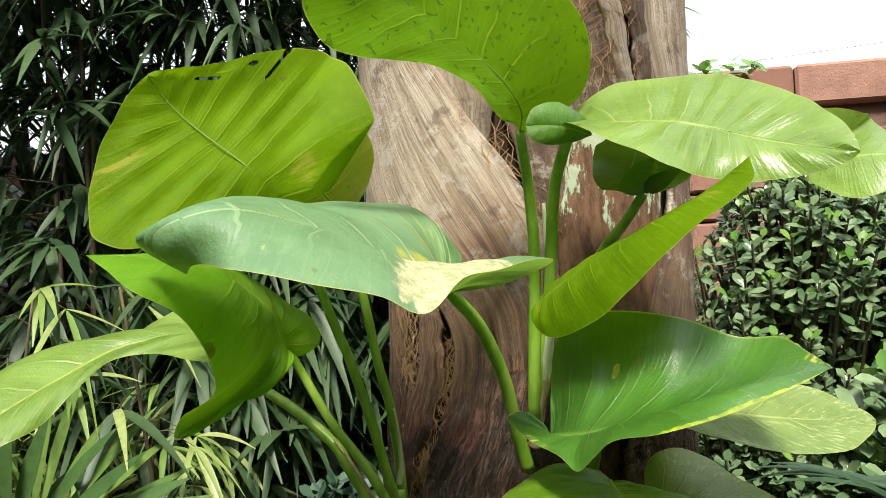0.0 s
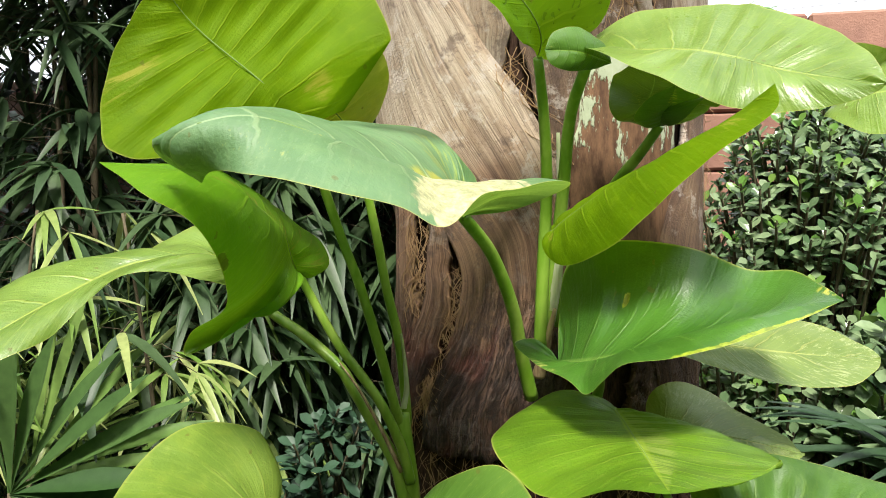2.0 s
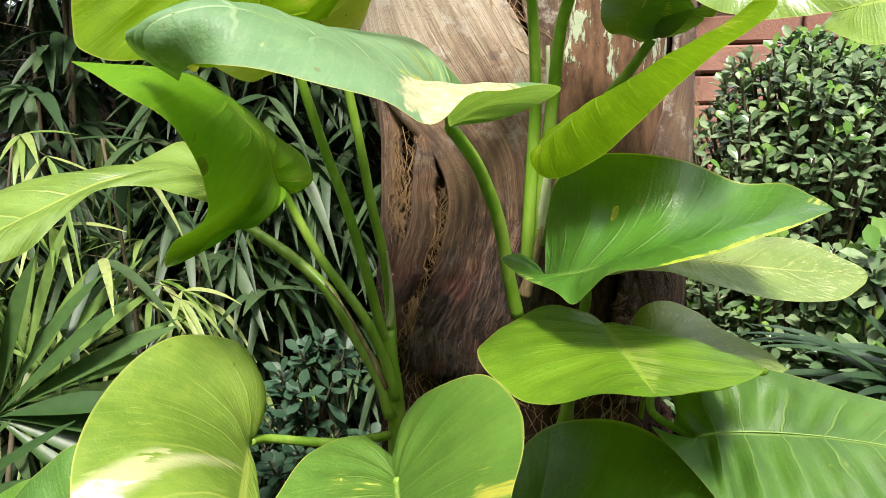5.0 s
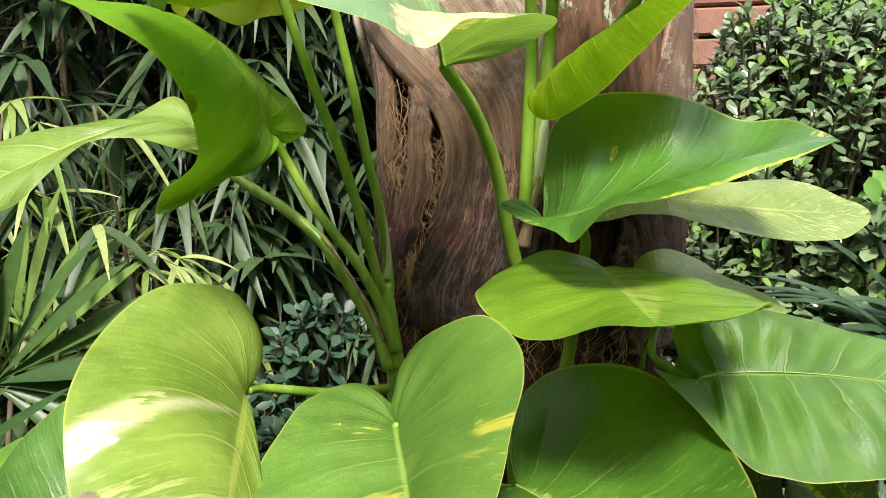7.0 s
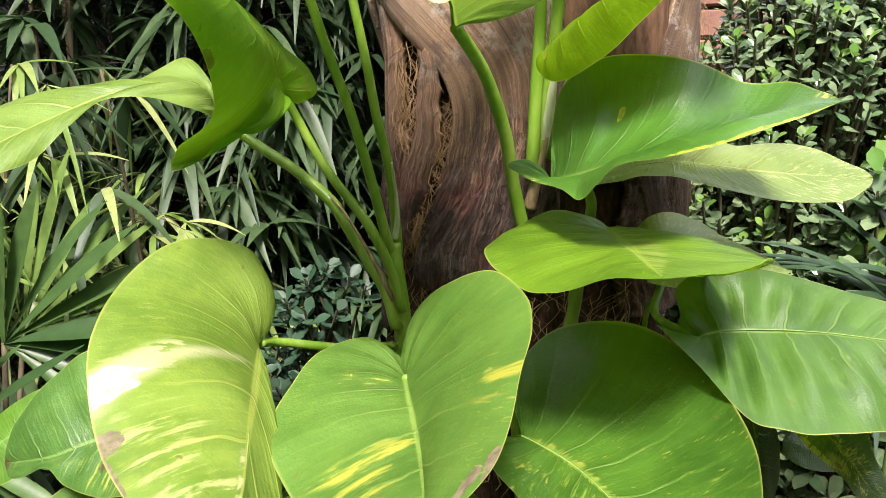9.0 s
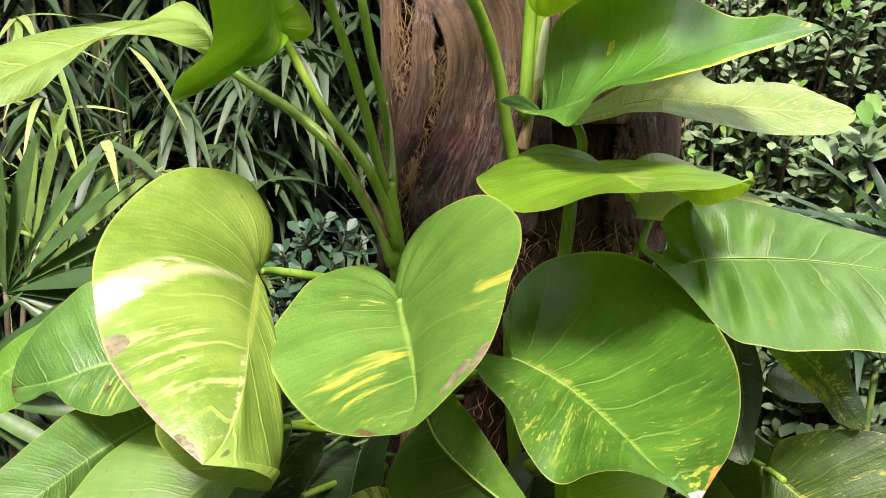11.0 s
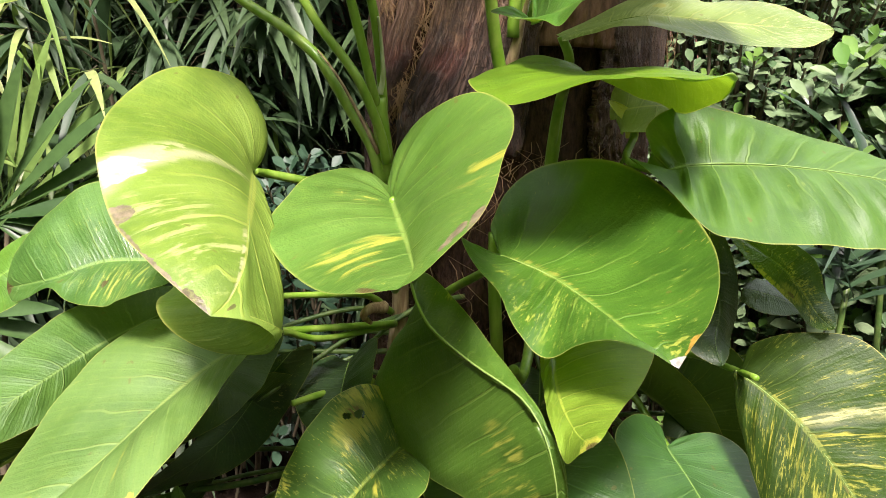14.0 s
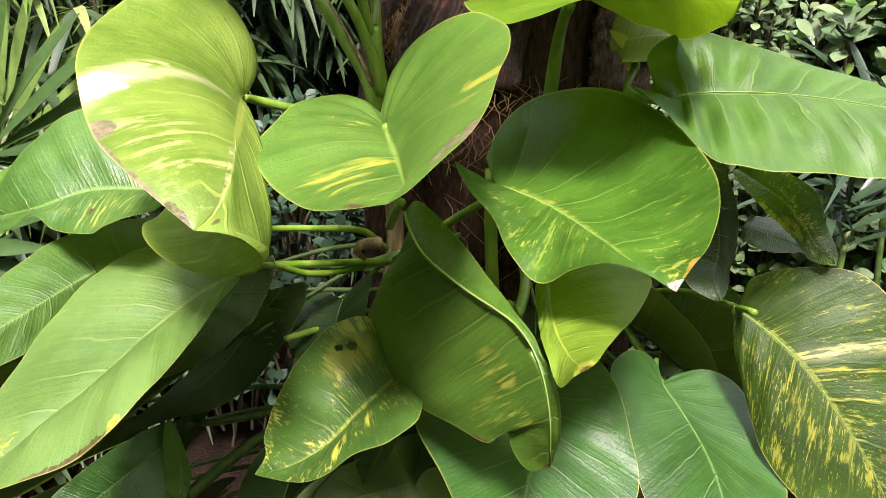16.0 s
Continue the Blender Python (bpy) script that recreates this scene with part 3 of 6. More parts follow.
def leaf(label, material, rib, sides, width, lobe, point, swell, fold, curl, pleat=1.0, wave=1.0, holes=()):
    """One blade with its raised midrib. rib: the midrib's Bezier points; sides: its right-hand direction at foot, middle and tip;
    width, lobe, point, swell, fold, curl: those of the right half, then of the left; holes: (along, across, half length, half width)."""
    rib = [np.array(q, float) for q in rib]
    sides = [np.array(q, float) for q in sides]
    nu, nv = (240, 101) if holes else (80, 29)
    uu, vv = np.meshgrid(np.linspace(0, 1, nu), np.linspace(-1, 1, nv), indexing="ij")
    arg = (rib, sides, width, lobe, point, swell, fold, curl)
    ph = LEAF_RNG.uniform(0, 6.28, 6)
    side = np.where(vv > 0, ph[0], ph[1])
    uneven = 1 + 0.012 * np.sin(9 * uu + side) + 0.010 * np.sin(23 * uu + 3 * side) + 0.006 * np.sin(57 * uu + 5 * side)
    p, n = blade_point(*arg, uu, vv * np.where(np.abs(vv) > 0.8, uneven, 1.0))
    size = min((width[0] + width[1]) / 0.25, 1.3)
    av = np.abs(vv)
    # shallow pleats between the side veins and an uneven margin
    rise = pleat * 0.0012 * size * np.sin(np.pi * np.clip(av, 0, 1)) * np.sin(np.pi * 9 * uu) ** 2 * (1 - 0.4 * uu)
    rise = rise + wave * (0.0022 * size * av ** 2 * np.sin(13 * uu + side) * np.sin(np.pi * uu) + 0.0009 * size * av ** 3 * np.sin(41 * uu + 2 * side))
    rise = rise + 0.0030 * size * np.sin(5 * uu + ph[2]) * np.sin(4 * vv + ph[3]) + 0.0010 * size * np.sin(17 * uu + ph[4]) * np.sin(9 * vv + ph[5])
    rise = rise - 0.0008 * np.exp(-(av / 0.05) ** 2)
    p = p + n * rise[..., None]
    verts = p.reshape(-1, 3)

    def whole(i, j):
        for hu, hv, ru, rv in holes:
            a, b = ((i + 0.5) / (nu - 1) - hu) / ru, ((j + 0.5) / (nv - 1) * 2 - 1 - hv) / rv
            if a * a + b * b < 1 + 0.9 * noise.noise((i * 0.16, j * 0.21, hu)):
                return False
        return True
    faces = [(i * nv + j, (i + 1) * nv + j, (i + 1) * nv + j + 1, i * nv + j + 1) for i in range(nu - 1) for j in range(nv - 1) if whole(i, j)]
    uvs = np.stack([uu.ravel(), 0.5 + 0.5 * vv.ravel()], 1)
    ob = finish("leaf", verts, faces, material, VINE, uvs, label=label)
    mu = np.linspace(0, 0.985, 14)
    c, mn = blade_point(*arg, mu, np.zeros(14))
    r = 0.0010 * size
    tube("midrib", c - mn * 0.0006, r, r * 0.25, M_RIB, ob, 26, 6)
    return ob


def along_curve(points, at):
    """Places at even shares of the length of a smooth curve."""
    c = spline(points, 240)
    d = np.concatenate([[0], np.cumsum(np.linalg.norm(np.diff(c, axis=0), axis=1))])
    return np.stack([np.interp(np.asarray(at) * d[-1], d, c[:, i]) for i in range(3)], -1)


def relief(p, uu, vv, size, pleat, wave, ph):
    """Shallow pleats between the side veins, an uneven margin and broad undulation, along the surface's normal."""
    du, dv = np.gradient(p, axis=0), np.gradient(p, axis=1)
    n = unit(np.cross(dv, du))
    for _ in range(3):
        n[1:-1] = unit(n[1:-1] + n[:-2] + n[2:])
    av = np.abs(vv)
    side = np.where(vv > 0, ph[0], ph[1])
    ends = np.sin(np.pi * uu) ** 0.5
    rise = pleat * 0.0012 * size * np.sin(np.pi * av) * np.sin(np.pi * 9 * uu) ** 2 * (1 - 0.4 * uu)
    rise = rise + wave * (0.0020 * size * av ** 2 * np.sin(15 * uu + side) + 0.0009 * size * av ** 3 * np.sin(41 * uu + 2 * side)) * ends
    rise = rise + 0.0022 * size * np.sin(5 * uu + ph[2]) * np.sin(4 * vv + ph[3]) * ends + 0.0010 * size * np.sin(17 * uu + ph[4]) * np.sin(9 * vv + ph[5]) * ends
    rise = rise - 0.0008 * np.exp(-(av / 0.05) ** 2)
    return p + n * rise[..., None], n


def draped_leaf(label, material, rib, right, left, cup, fan, pleat=2.0, wave=1.0, right_mid=None, left_mid=None, holes=()):
    """One blade hung between its midrib and its two margins (all from foot to tip), as a leaf drapes: cup bows each half
    towards its upper face at foot, middle and tip, fan sweeps the side veins forward, a mid curve rolls a half under."""
    nu, nv = (200, 81) if holes else (96, 41)
    u = np.linspace(0, 1, nu)
    r = along_curve(rib, u ** fan)
    t = unit(np.gradient(along_curve(rib, np.clip(u ** fan, 0, 1)), axis=0) + 1e-7)
    sides = []
    for margin, mid, bow, hand in ((right, right_mid, cup[:3], 1.0), (left, left_mid, cup[3:], -1.0)):
        m = along_curve([rib[0], *margin, rib[-1]], u)
        v = np.linspace(0, 1, (nv + 1) // 2)
        d = m - r
        n = hand * np.cross(d, t)
        n = unit(n + 0.15 * n[nu // 4:3 * nu // 4].mean(0))
        q = r[:, None] + d[:, None] * v[None, :, None]
        q = q + n[:, None] * (np.linalg.norm(d, axis=1) * knots(bow, u))[:, None, None] * (4 * v * (1 - v))[None, :, None]
        if mid is not None:
            c = along_curve(mid, u)
            c = 2 * c - 0.5 * (r + m)
            q = (1 - v[None, :, None]) ** 2 * r[:, None] + 2 * (v * (1 - v))[None, :, None] * c[:, None] + v[None, :, None] ** 2 * m[:, None]
        sides.append(q)
    p = np.concatenate([sides[1][:, :0:-1], sides[0]], 1)
    uu, vv = np.meshgrid(u, np.linspace(-1, 1, nv), indexing="ij")
    size = min(float(np.linalg.norm(sides[0][:, -1] - sides[1][:, -1], axis=1).max()) / 0.25, 1.3)
    p, n = relief(p, uu, vv, size, pleat, wave, LEAF_RNG.uniform(0, 6.28, 6))

    def whole(i, j):
        for hu, hv, ru, rv in holes:
            a, b = ((i + 0.5) / (nu - 1) - hu) / ru, ((j + 0.5) / (nv - 1) * 2 - 1 - hv) / rv
            if a * a + b * b < 1 + 0.9 * noise.noise((i * 0.16, j * 0.21, hu)):
                return False
        return True
    faces = [(i * nv + j, (i + 1) * nv + j, (i + 1) * nv + j + 1, i * nv + j + 1) for i in range(nu - 1) for j in range(nv - 1) if whole(i, j)]
    uvs = np.stack([uu.ravel(), 0.5 + 0.5 * vv.ravel()], 1)
    ob = finish("leaf", p.reshape(-1, 3), faces, material, VINE, uvs, label=label)
    pick = np.linspace(0, int(nu * 0.985) - 1, 14).astype(int)
    w = 0.0017 * size
    tube("midrib", p[pick, nv // 2] - n[pick, nv // 2] * 0.0006, w, w * 0.25, M_RIB, ob, 26, 6)
    return ob


def petiole(points, r0, r1, label="", material=None):
    return tube("petiole", points, 0.84 * r0, 0.84 * r1, material or M_STALK, VINE, 26, 10, label=label)

# ---- ground and garden wall ----


def ground():
    n = 90
    xs = np.sign(np.linspace(-1, 1, n)) * np.abs(np.linspace(-1, 1, n)) ** 3 * 60
    ys = np.sign(np.linspace(-1, 1, n)) * np.abs(np.linspace(-1, 1, n)) ** 3 * 60 + 1.5
    verts = [(x, y, 0.03 * noise.noise((x * 1.7, y * 1.7, 0)) + 0.012 * noise.noise((x * 7, y * 7, 2))) for x in xs for y in ys]
    faces = [(i * n + j, (i + 1) * n + j, (i + 1) * n + j + 1, i * n + j + 1) for i in range(n - 1) for j in range(n - 1)]
    return tagged(finish("ground", verts, faces, M_SOIL), "dark brown bare garden soil under the plants", "ground", kind="structure")


def box_mesh(name, sx, sy, sz, bevel):
    bm = bmesh.new()
    bmesh.ops.create_cube(bm, size=1)
    bmesh.ops.scale(bm, vec=(sx, sy, sz), verts=bm.verts)
    bmesh.ops.bevel(bm, geom=bm.edges[:], offset=bevel, segments=1, affect="EDGES")
    me = bpy.data.meshes.new(name)
    bm.to_mesh(me)
    bm.free()
    return me


ground()
WALL_TURN = -13.0                     # the wall runs nearer towards +x
WALL_AT = Matrix.Translation((1.42, 3.2, 0)) @ Matrix.Rotation(radians(WALL_TURN), 4, "Z")
WALL_TOP = 2.36


def garden_wall():
    """A thick wall of rough red stone blocks in courses with a coping, the joints recessed."""
    me = box_mesh("wall_back", 14.0, 0.30, WALL_TOP - 0.10, 0.01)
    me.materials.append(M_MORTAR)
    wall = new("wall_back", me)
    wall.matrix_world = WALL_AT @ Matrix.Translation((-2.0, 0.16, (WALL_TOP - 0.10) / 2))
    tagged(wall, "weathered red-brown stone block garden wall behind the shrubs", "wall", kind="structure")
    rng = np.random.RandomState(8)
    stones = []
    for i in range(5):
        m = box_mesh("stone", 0.40 + 0.05 * i, 0.06, 0.105, 0.008)
        m.materials.append(M_BRICK)
        stones.append((m, 0.40 + 0.05 * i))
    for row in range(9, 20):
        x = -1.6 + rng.uniform(-0.3, 0)
        z = 0.06 + row * 0.117
        if z > WALL_TOP - 0.21:
            break
        while x < 2.4:
            m, w = stones[rng.randint(5)]
            st = new("stone", m)
            st.parent = wall
            st.location = (2.0 + x + w / 2, -0.165 + rng.uniform(-0.006, 0.006), z - (WALL_TOP - 0.10) / 2)
            st.rotation_euler = (0, rng.uniform(-0.008, 0.008), 0)
            x += w + 0.014
    x = -1.6
    while x < 2.6:
        m = box_mesh("coping", 0.80, 0.402, 0.165, 0.012)
        m.materials.append(M_BRICK)
        st = new("coping", m)
        st.parent = wall
        st.location = (2.0 + x + 0.4, 0, (WALL_TOP - 0.10) / 2 + 0.0275)
        x += 0.806
    return wall


garden_wall()


def gate_post():
    me = box_mesh("wall_pier", 0.5, 0.5, WALL_TOP + 0.06, 0.012)
    me.materials.append(M_BRICK)
    ob = new("wall_pier", me)
    ob.matrix_world = WALL_AT @ Matrix.Translation((0.66, -0.12, (WALL_TOP + 0.06) / 2))
    tagged(ob, "square red-brown stone pier at the garden wall", "pier", kind="structure")


gate_post()

# ---- palm trunk ----
GIRTH = 0.285
PALM = new("palm_trunk")
PALM.location = (0.154, 1.53, 0)
tagged(PALM, "thick palm trunk clad in old tan leaf bases and fibre", "palm trunk")


def girth(deg, z):
    """The trunk's radius: flatter on its left flank low down."""
    d = (np.asarray(deg) + 180.0) % 360.0 - 180.0
    s = np.clip((-d - 48.0) / 44.0, 0, 1)
    w = np.clip((1.62 - np.asarray(z)) / 0.16, 0, 1)
    return GIRTH * (1 - 0.18 * s * s * (3 - 2 * s) * w)


def on_trunk(deg, z, lift=0.0):
    """A place on the trunk: degrees from the side that faces -y, height, and how far proud."""
    a = np.radians(deg)
    r = girth(deg, z) + lift
    return np.stack([r * np.sin(a) + 0 * z, -r * np.cos(a) + 0 * z, z + 0 * r], -1)


def trunk_core():
    n, m = 64, 60
    z = np.linspace(-0.05, 3.4, m)
    verts = []
    for h in z:
        for i in range(n):
            a = 2 * math.pi * i / n
            r = float(girth(math.degrees(a), h)) - 0.022 + 0.012 * noise.noise((math.cos(a) * 3, math.sin(a) * 3, h * 4)) + 0.006 * noise.noise((math.cos(a) * 12, math.sin(a) * 12, h * 9))
            verts.append((r * math.sin(a), -r * math.cos(a), h))
    faces = [(i * n + j, i * n + (j + 1) % n, (i + 1) * n + (j + 1) % n, (i + 1) * n + j) for i in range(m - 1) for j in range(n)]
    faces.append(tuple((m - 1) * n + j for j in range(n)))
    finish("core", verts, faces, M_CORE, PALM, label="dark matted fibre and rough bark")


def leaf_base(rows, lift, material, thick=0.012, flare=0.0, ragged=0.0, seed=0, furrowed=1.0, label=""):
    """One old leaf base that clasps the trunk: rows of (height, degrees of the left seam, degrees of the right seam)."""
    nu, nv = 64, 40
    w = np.linspace(0, 1, nu)
    s = np.linspace(0, 1, nv)
    rows = np.array(rows, float)
    zz = rows[0, 0] + (rows[-1, 0] - rows[0, 0]) * w
    curve = spline(np.stack([rows[:, 1], rows[:, 2], rows[:, 0]], 1), 120)
    lo, hi = np.interp(zz, curve[:, 2], curve[:, 0]), np.interp(zz, curve[:, 2], curve[:, 1])
    lo = lo + 0.5 * np.sin(19 * w + seed) + 0.35 * np.sin(47 * w + seed)
    hi = hi + 0.5 * np.sin(17 * w + 2 + seed) + 0.35 * np.sin(53 * w + seed)
    deg = lo[:, None] + (hi - lo)[:, None] * s[None]
    jag = np.array([ragged * abs(noise.noise((j * 0.9, seed, 0.3))) for j in range(nv)])
    z = zz[:, None] + (jag[None] * (w[:, None] ** 3) - 0.6 * jag[None] * ((1 - w[:, None]) ** 6))
    bulge = np.sin(np.pi * (0.02 + 0.96 * s))[None] ** 0.5
    up = lift * (0.15 + 0.85 * bulge) + flare * w[:, None] ** 2
    rough = np.array([[noise.noise((deg[i, j] * 0.05, z[i, j] * 3.0, seed)) for j in range(nv)] for i in range(nu)])
    furrow = np.array([[noise.noise((s[j] * 20 + 1.2 * math.sin(w[i] * 4), w[i] * 3.0, seed + 5)) for j in range(nv)] for i in range(nu)])
    crack = np.array([[abs(noise.noise((s[j] * 15 + 2.0 * noise.noise((s[j] * 4, z[i, j] * 9, 3)), z[i, j] * 10, seed + 9))) for j in range(nv)] for i in range(nu)])
    low = np.clip((1.36 - z) / 0.10, 0, 1)
    up = up + 0.005 * rough + furrowed * (0.0004 + 0.0026 * low) * furrow - 0.011 * low * np.clip(0.16 - crack, 0, 1) / 0.16 * furrowed
    outer = on_trunk(deg, z, up)
    inner = on_trunk(deg, z, up - thick)
    verts = np.vstack([outer.reshape(-1, 3), inner.reshape(-1, 3)])
    k = nu * nv
    f = [(i * nv + j, i * nv + j + 1, (i + 1) * nv + j + 1, (i + 1) * nv + j) for i in range(nu - 1) for j in range(nv - 1)]
    f += [tuple(k + q for q in reversed(x)) for x in f[:]]
    f += [(i * nv, (i + 1) * nv, k + (i + 1) * nv, k + i * nv) for i in range(nu - 1)]
    f += [((i + 1) * nv + nv - 1, i * nv + nv - 1, k + i * nv + nv - 1, k + (i + 1) * nv + nv - 1) for i in range(nu - 1)]
    f += [(j + 1, j, k + j, k + j + 1) for j in range(nv - 1)]
    f += [((nu - 1) * nv + j, (nu - 1) * nv + j + 1, k + (nu - 1) * nv + j + 1, k + (nu - 1) * nv + j) for j in range(nv - 1)]
    uv = np.stack([(s[None] * 0.4 + 0 * z + seed).ravel(), (z - rows[0, 0]).ravel()], 1)
    return finish("leaf_base", verts, f, material, PALM, np.vstack([uv, uv]), label=label)


trunk_core()
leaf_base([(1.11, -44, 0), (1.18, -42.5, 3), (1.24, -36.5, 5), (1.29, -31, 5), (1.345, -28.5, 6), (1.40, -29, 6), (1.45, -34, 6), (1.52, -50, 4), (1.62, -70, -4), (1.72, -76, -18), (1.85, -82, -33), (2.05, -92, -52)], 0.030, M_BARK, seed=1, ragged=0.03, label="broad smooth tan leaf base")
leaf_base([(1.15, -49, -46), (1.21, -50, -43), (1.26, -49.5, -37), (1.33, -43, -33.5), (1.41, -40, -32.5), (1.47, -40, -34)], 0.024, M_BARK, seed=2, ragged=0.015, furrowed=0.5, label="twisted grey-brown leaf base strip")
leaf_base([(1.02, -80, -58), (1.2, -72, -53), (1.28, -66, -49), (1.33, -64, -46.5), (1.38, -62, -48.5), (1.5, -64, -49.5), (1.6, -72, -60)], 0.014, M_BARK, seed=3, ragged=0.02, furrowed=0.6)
leaf_base([(1.70, -25, -17), (1.78, -31, -13), (1.9, -42, -14), (2.1, -60, -30)], 0.010, M_BARK, seed=5, ragged=0.02)
leaf_base([(1.45, 2, 22), (1.6, -3, 30), (1.72, -9, 30), (1.85, -14, 28), (2.05, -30, 22)], 0.006, M_BARK_RED, seed=7)
leaf_base([(1.28, 3, 36), (1.45, 4, 42), (1.58, 6, 46), (1.70, 10, 44), (1.76, 16, 38)], 0.014, M_LICHEN, seed=6, label="red-brown leaf base with grey-green lichen")
leaf_base([(1.16, 40, 70), (1.35, 30, 76), (1.45, 36, 78), (1.56, 48, 80), (1.68, 56, 82), (1.85, 62, 84)], 0.026, M_BARK_RED, seed=8, furrowed=0.5)
leaf_base([(1.78, 46, 70), (1.88, 37, 74), (2.0, 33, 74), (2.4, 30, 72)], 0.036, M_BARK, seed=9, flare=0.03)
leaf_base([(1.72, 30, 36), (1.82, 27, 33), (1.94, 20, 29), (2.08, 12, 24)], 0.020, M_BARK, seed=10, ragged=0.03)
leaf_base([(1.80, 36, 41), (1.90, 33, 39), (2.06, 27, 35)], 0.028, M_BARK_RED, seed=15, ragged=0.03)
leaf_base([(1.30, 80, 92), (1.5, 82, 96), (1.72, 83, 97)], 0.032, M_CORE, seed=11, ragged=0.05)
leaf_base([(1.06, 28, 64), (1.18, 26, 70), (1.30, 30, 70)], 0.012, M_BARK_RED, seed=12)
leaf_base([(0.9, 95, 180), (1.4, 96, 180), (1.9, 98, 180)], 0.02, M_BARK, seed=13)
leaf_base([(0.9, -180, -84), (1.4, -180, -82), (1.9, -180, -92)], 0.016, M_BARK, seed=14)
for k_ in range(6):
    a_ = -150 + 60 * k_
    leaf_base([(2.05, a_, a_ + 56), (2.4, a_ + 4, a_ + 52), (2.9, a_ - 6, a_ + 40)], 0.03, M_BARK, seed=20 + k_, flare=0.06)
    leaf_base([(0.25, a_ + 20, a_ + 72), (0.6, a_ + 18, a_ + 70), (0.98, a_ + 12, a_ + 58)], 0.004, M_CORE, seed=30 + k_, ragged=0.06)


def fibres(name, boxes, seed, count, label):
    """Loose fibre strands matted along the seams, as one tangle."""
    rng = np.random.RandomState(seed)
    verts, faces = [], []
    for d0, d1, z0, z1, lift in boxes:
        for _ in range(count):
            a, h = rng.uniform(d0, d1), rng.uniform(z0, z1)
            ln, lean = rng.uniform(0.02, 0.09), rng.uniform(-14, 14)
            lf = lift + rng.uniform(0, 0.012)
            w = np.linspace(0, 1, 5)
            c = on_trunk(a + lean * w + 3 * np.sin(4 * w + a), h - ln * w, lf + 0.012 * np.sin(np.pi * w) * rng.uniform(-0.3, 1))
            r = rng.uniform(0.0005, 0.0011)
            side = np.array([math.cos(math.radians(a)), math.sin(math.radians(a)), 0]) * r
            b = len(verts)
            for q in c:
                verts += [q - side, q + side, q + np.array([0, -1.5 * r, 0.4 * r])]
            for i in range(4):
                for j in range(3):
                    faces.append((b + 3 * i + j, b + 3 * i + (j + 1) % 3, b + 3 * i + 3 + (j + 1) % 3, b + 3 * i + 3 + j))
    ob = finish(name, verts, faces, M_FIBRE, PALM, label=label)
    tagged(ob, kind="stuff")


fibres("fibre", [(-48, -42, 1.34, 1.50, 0.0), (-34, -30, 1.26, 1.41, -0.006), (-42, -38, 1.17, 1.25, -0.004), (-20, -7, 1.55, 1.74, 0.002), (12, 34, 1.80, 2.02, 0.004), (-46, 30, 1.03, 1.13, 0.004), (72, 90, 1.3, 1.72, 0.02), (-40, 60, 0.72, 1.02, 0.004)], 4, 120, "tangled golden-brown palm fibre strands")

# ---- climbing vine on the trunk ----
VINE = new("climbing_vine")
VINE.location = (0, 0, 0)
tagged(VINE, "large-leaved variegated climbing vine growing up the palm trunk", "climbing plant")
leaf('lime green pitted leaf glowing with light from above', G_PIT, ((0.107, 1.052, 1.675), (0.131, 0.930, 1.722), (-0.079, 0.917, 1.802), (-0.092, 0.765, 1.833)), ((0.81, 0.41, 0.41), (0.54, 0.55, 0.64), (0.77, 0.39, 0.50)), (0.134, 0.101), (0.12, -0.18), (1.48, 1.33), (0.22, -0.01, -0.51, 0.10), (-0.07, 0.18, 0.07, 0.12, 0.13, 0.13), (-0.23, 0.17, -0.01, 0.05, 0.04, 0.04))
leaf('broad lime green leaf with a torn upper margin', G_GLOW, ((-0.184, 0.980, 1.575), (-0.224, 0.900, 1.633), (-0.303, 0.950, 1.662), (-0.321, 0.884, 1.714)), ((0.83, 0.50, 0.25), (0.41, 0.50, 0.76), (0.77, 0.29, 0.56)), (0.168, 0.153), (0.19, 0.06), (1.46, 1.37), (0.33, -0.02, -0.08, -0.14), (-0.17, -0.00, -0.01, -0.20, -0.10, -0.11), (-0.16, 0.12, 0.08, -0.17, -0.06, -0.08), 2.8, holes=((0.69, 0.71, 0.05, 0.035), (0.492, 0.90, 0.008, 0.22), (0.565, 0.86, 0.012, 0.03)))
leaf('yellow-green leaf half hidden behind another', G_YOUNG, ((-0.130, 1.078, 1.566), (-0.159, 0.911, 1.641), (-0.258, 1.181, 1.623), (-0.282, 1.006, 1.677)), ((0.46, 0.18, 0.87), (0.91, 0.06, 0.41), (0.54, 0.49, 0.68)), (0.120, 0.135), (0.05, -0.05), (1.54, 1.20), (-0.01, -0.07, -0.00, -0.05), (-0.04, 0.02, -0.18, -0.01, -0.07, -0.40), (0.09, 0.21, -0.08, 0.19, 0.06, -0.45))
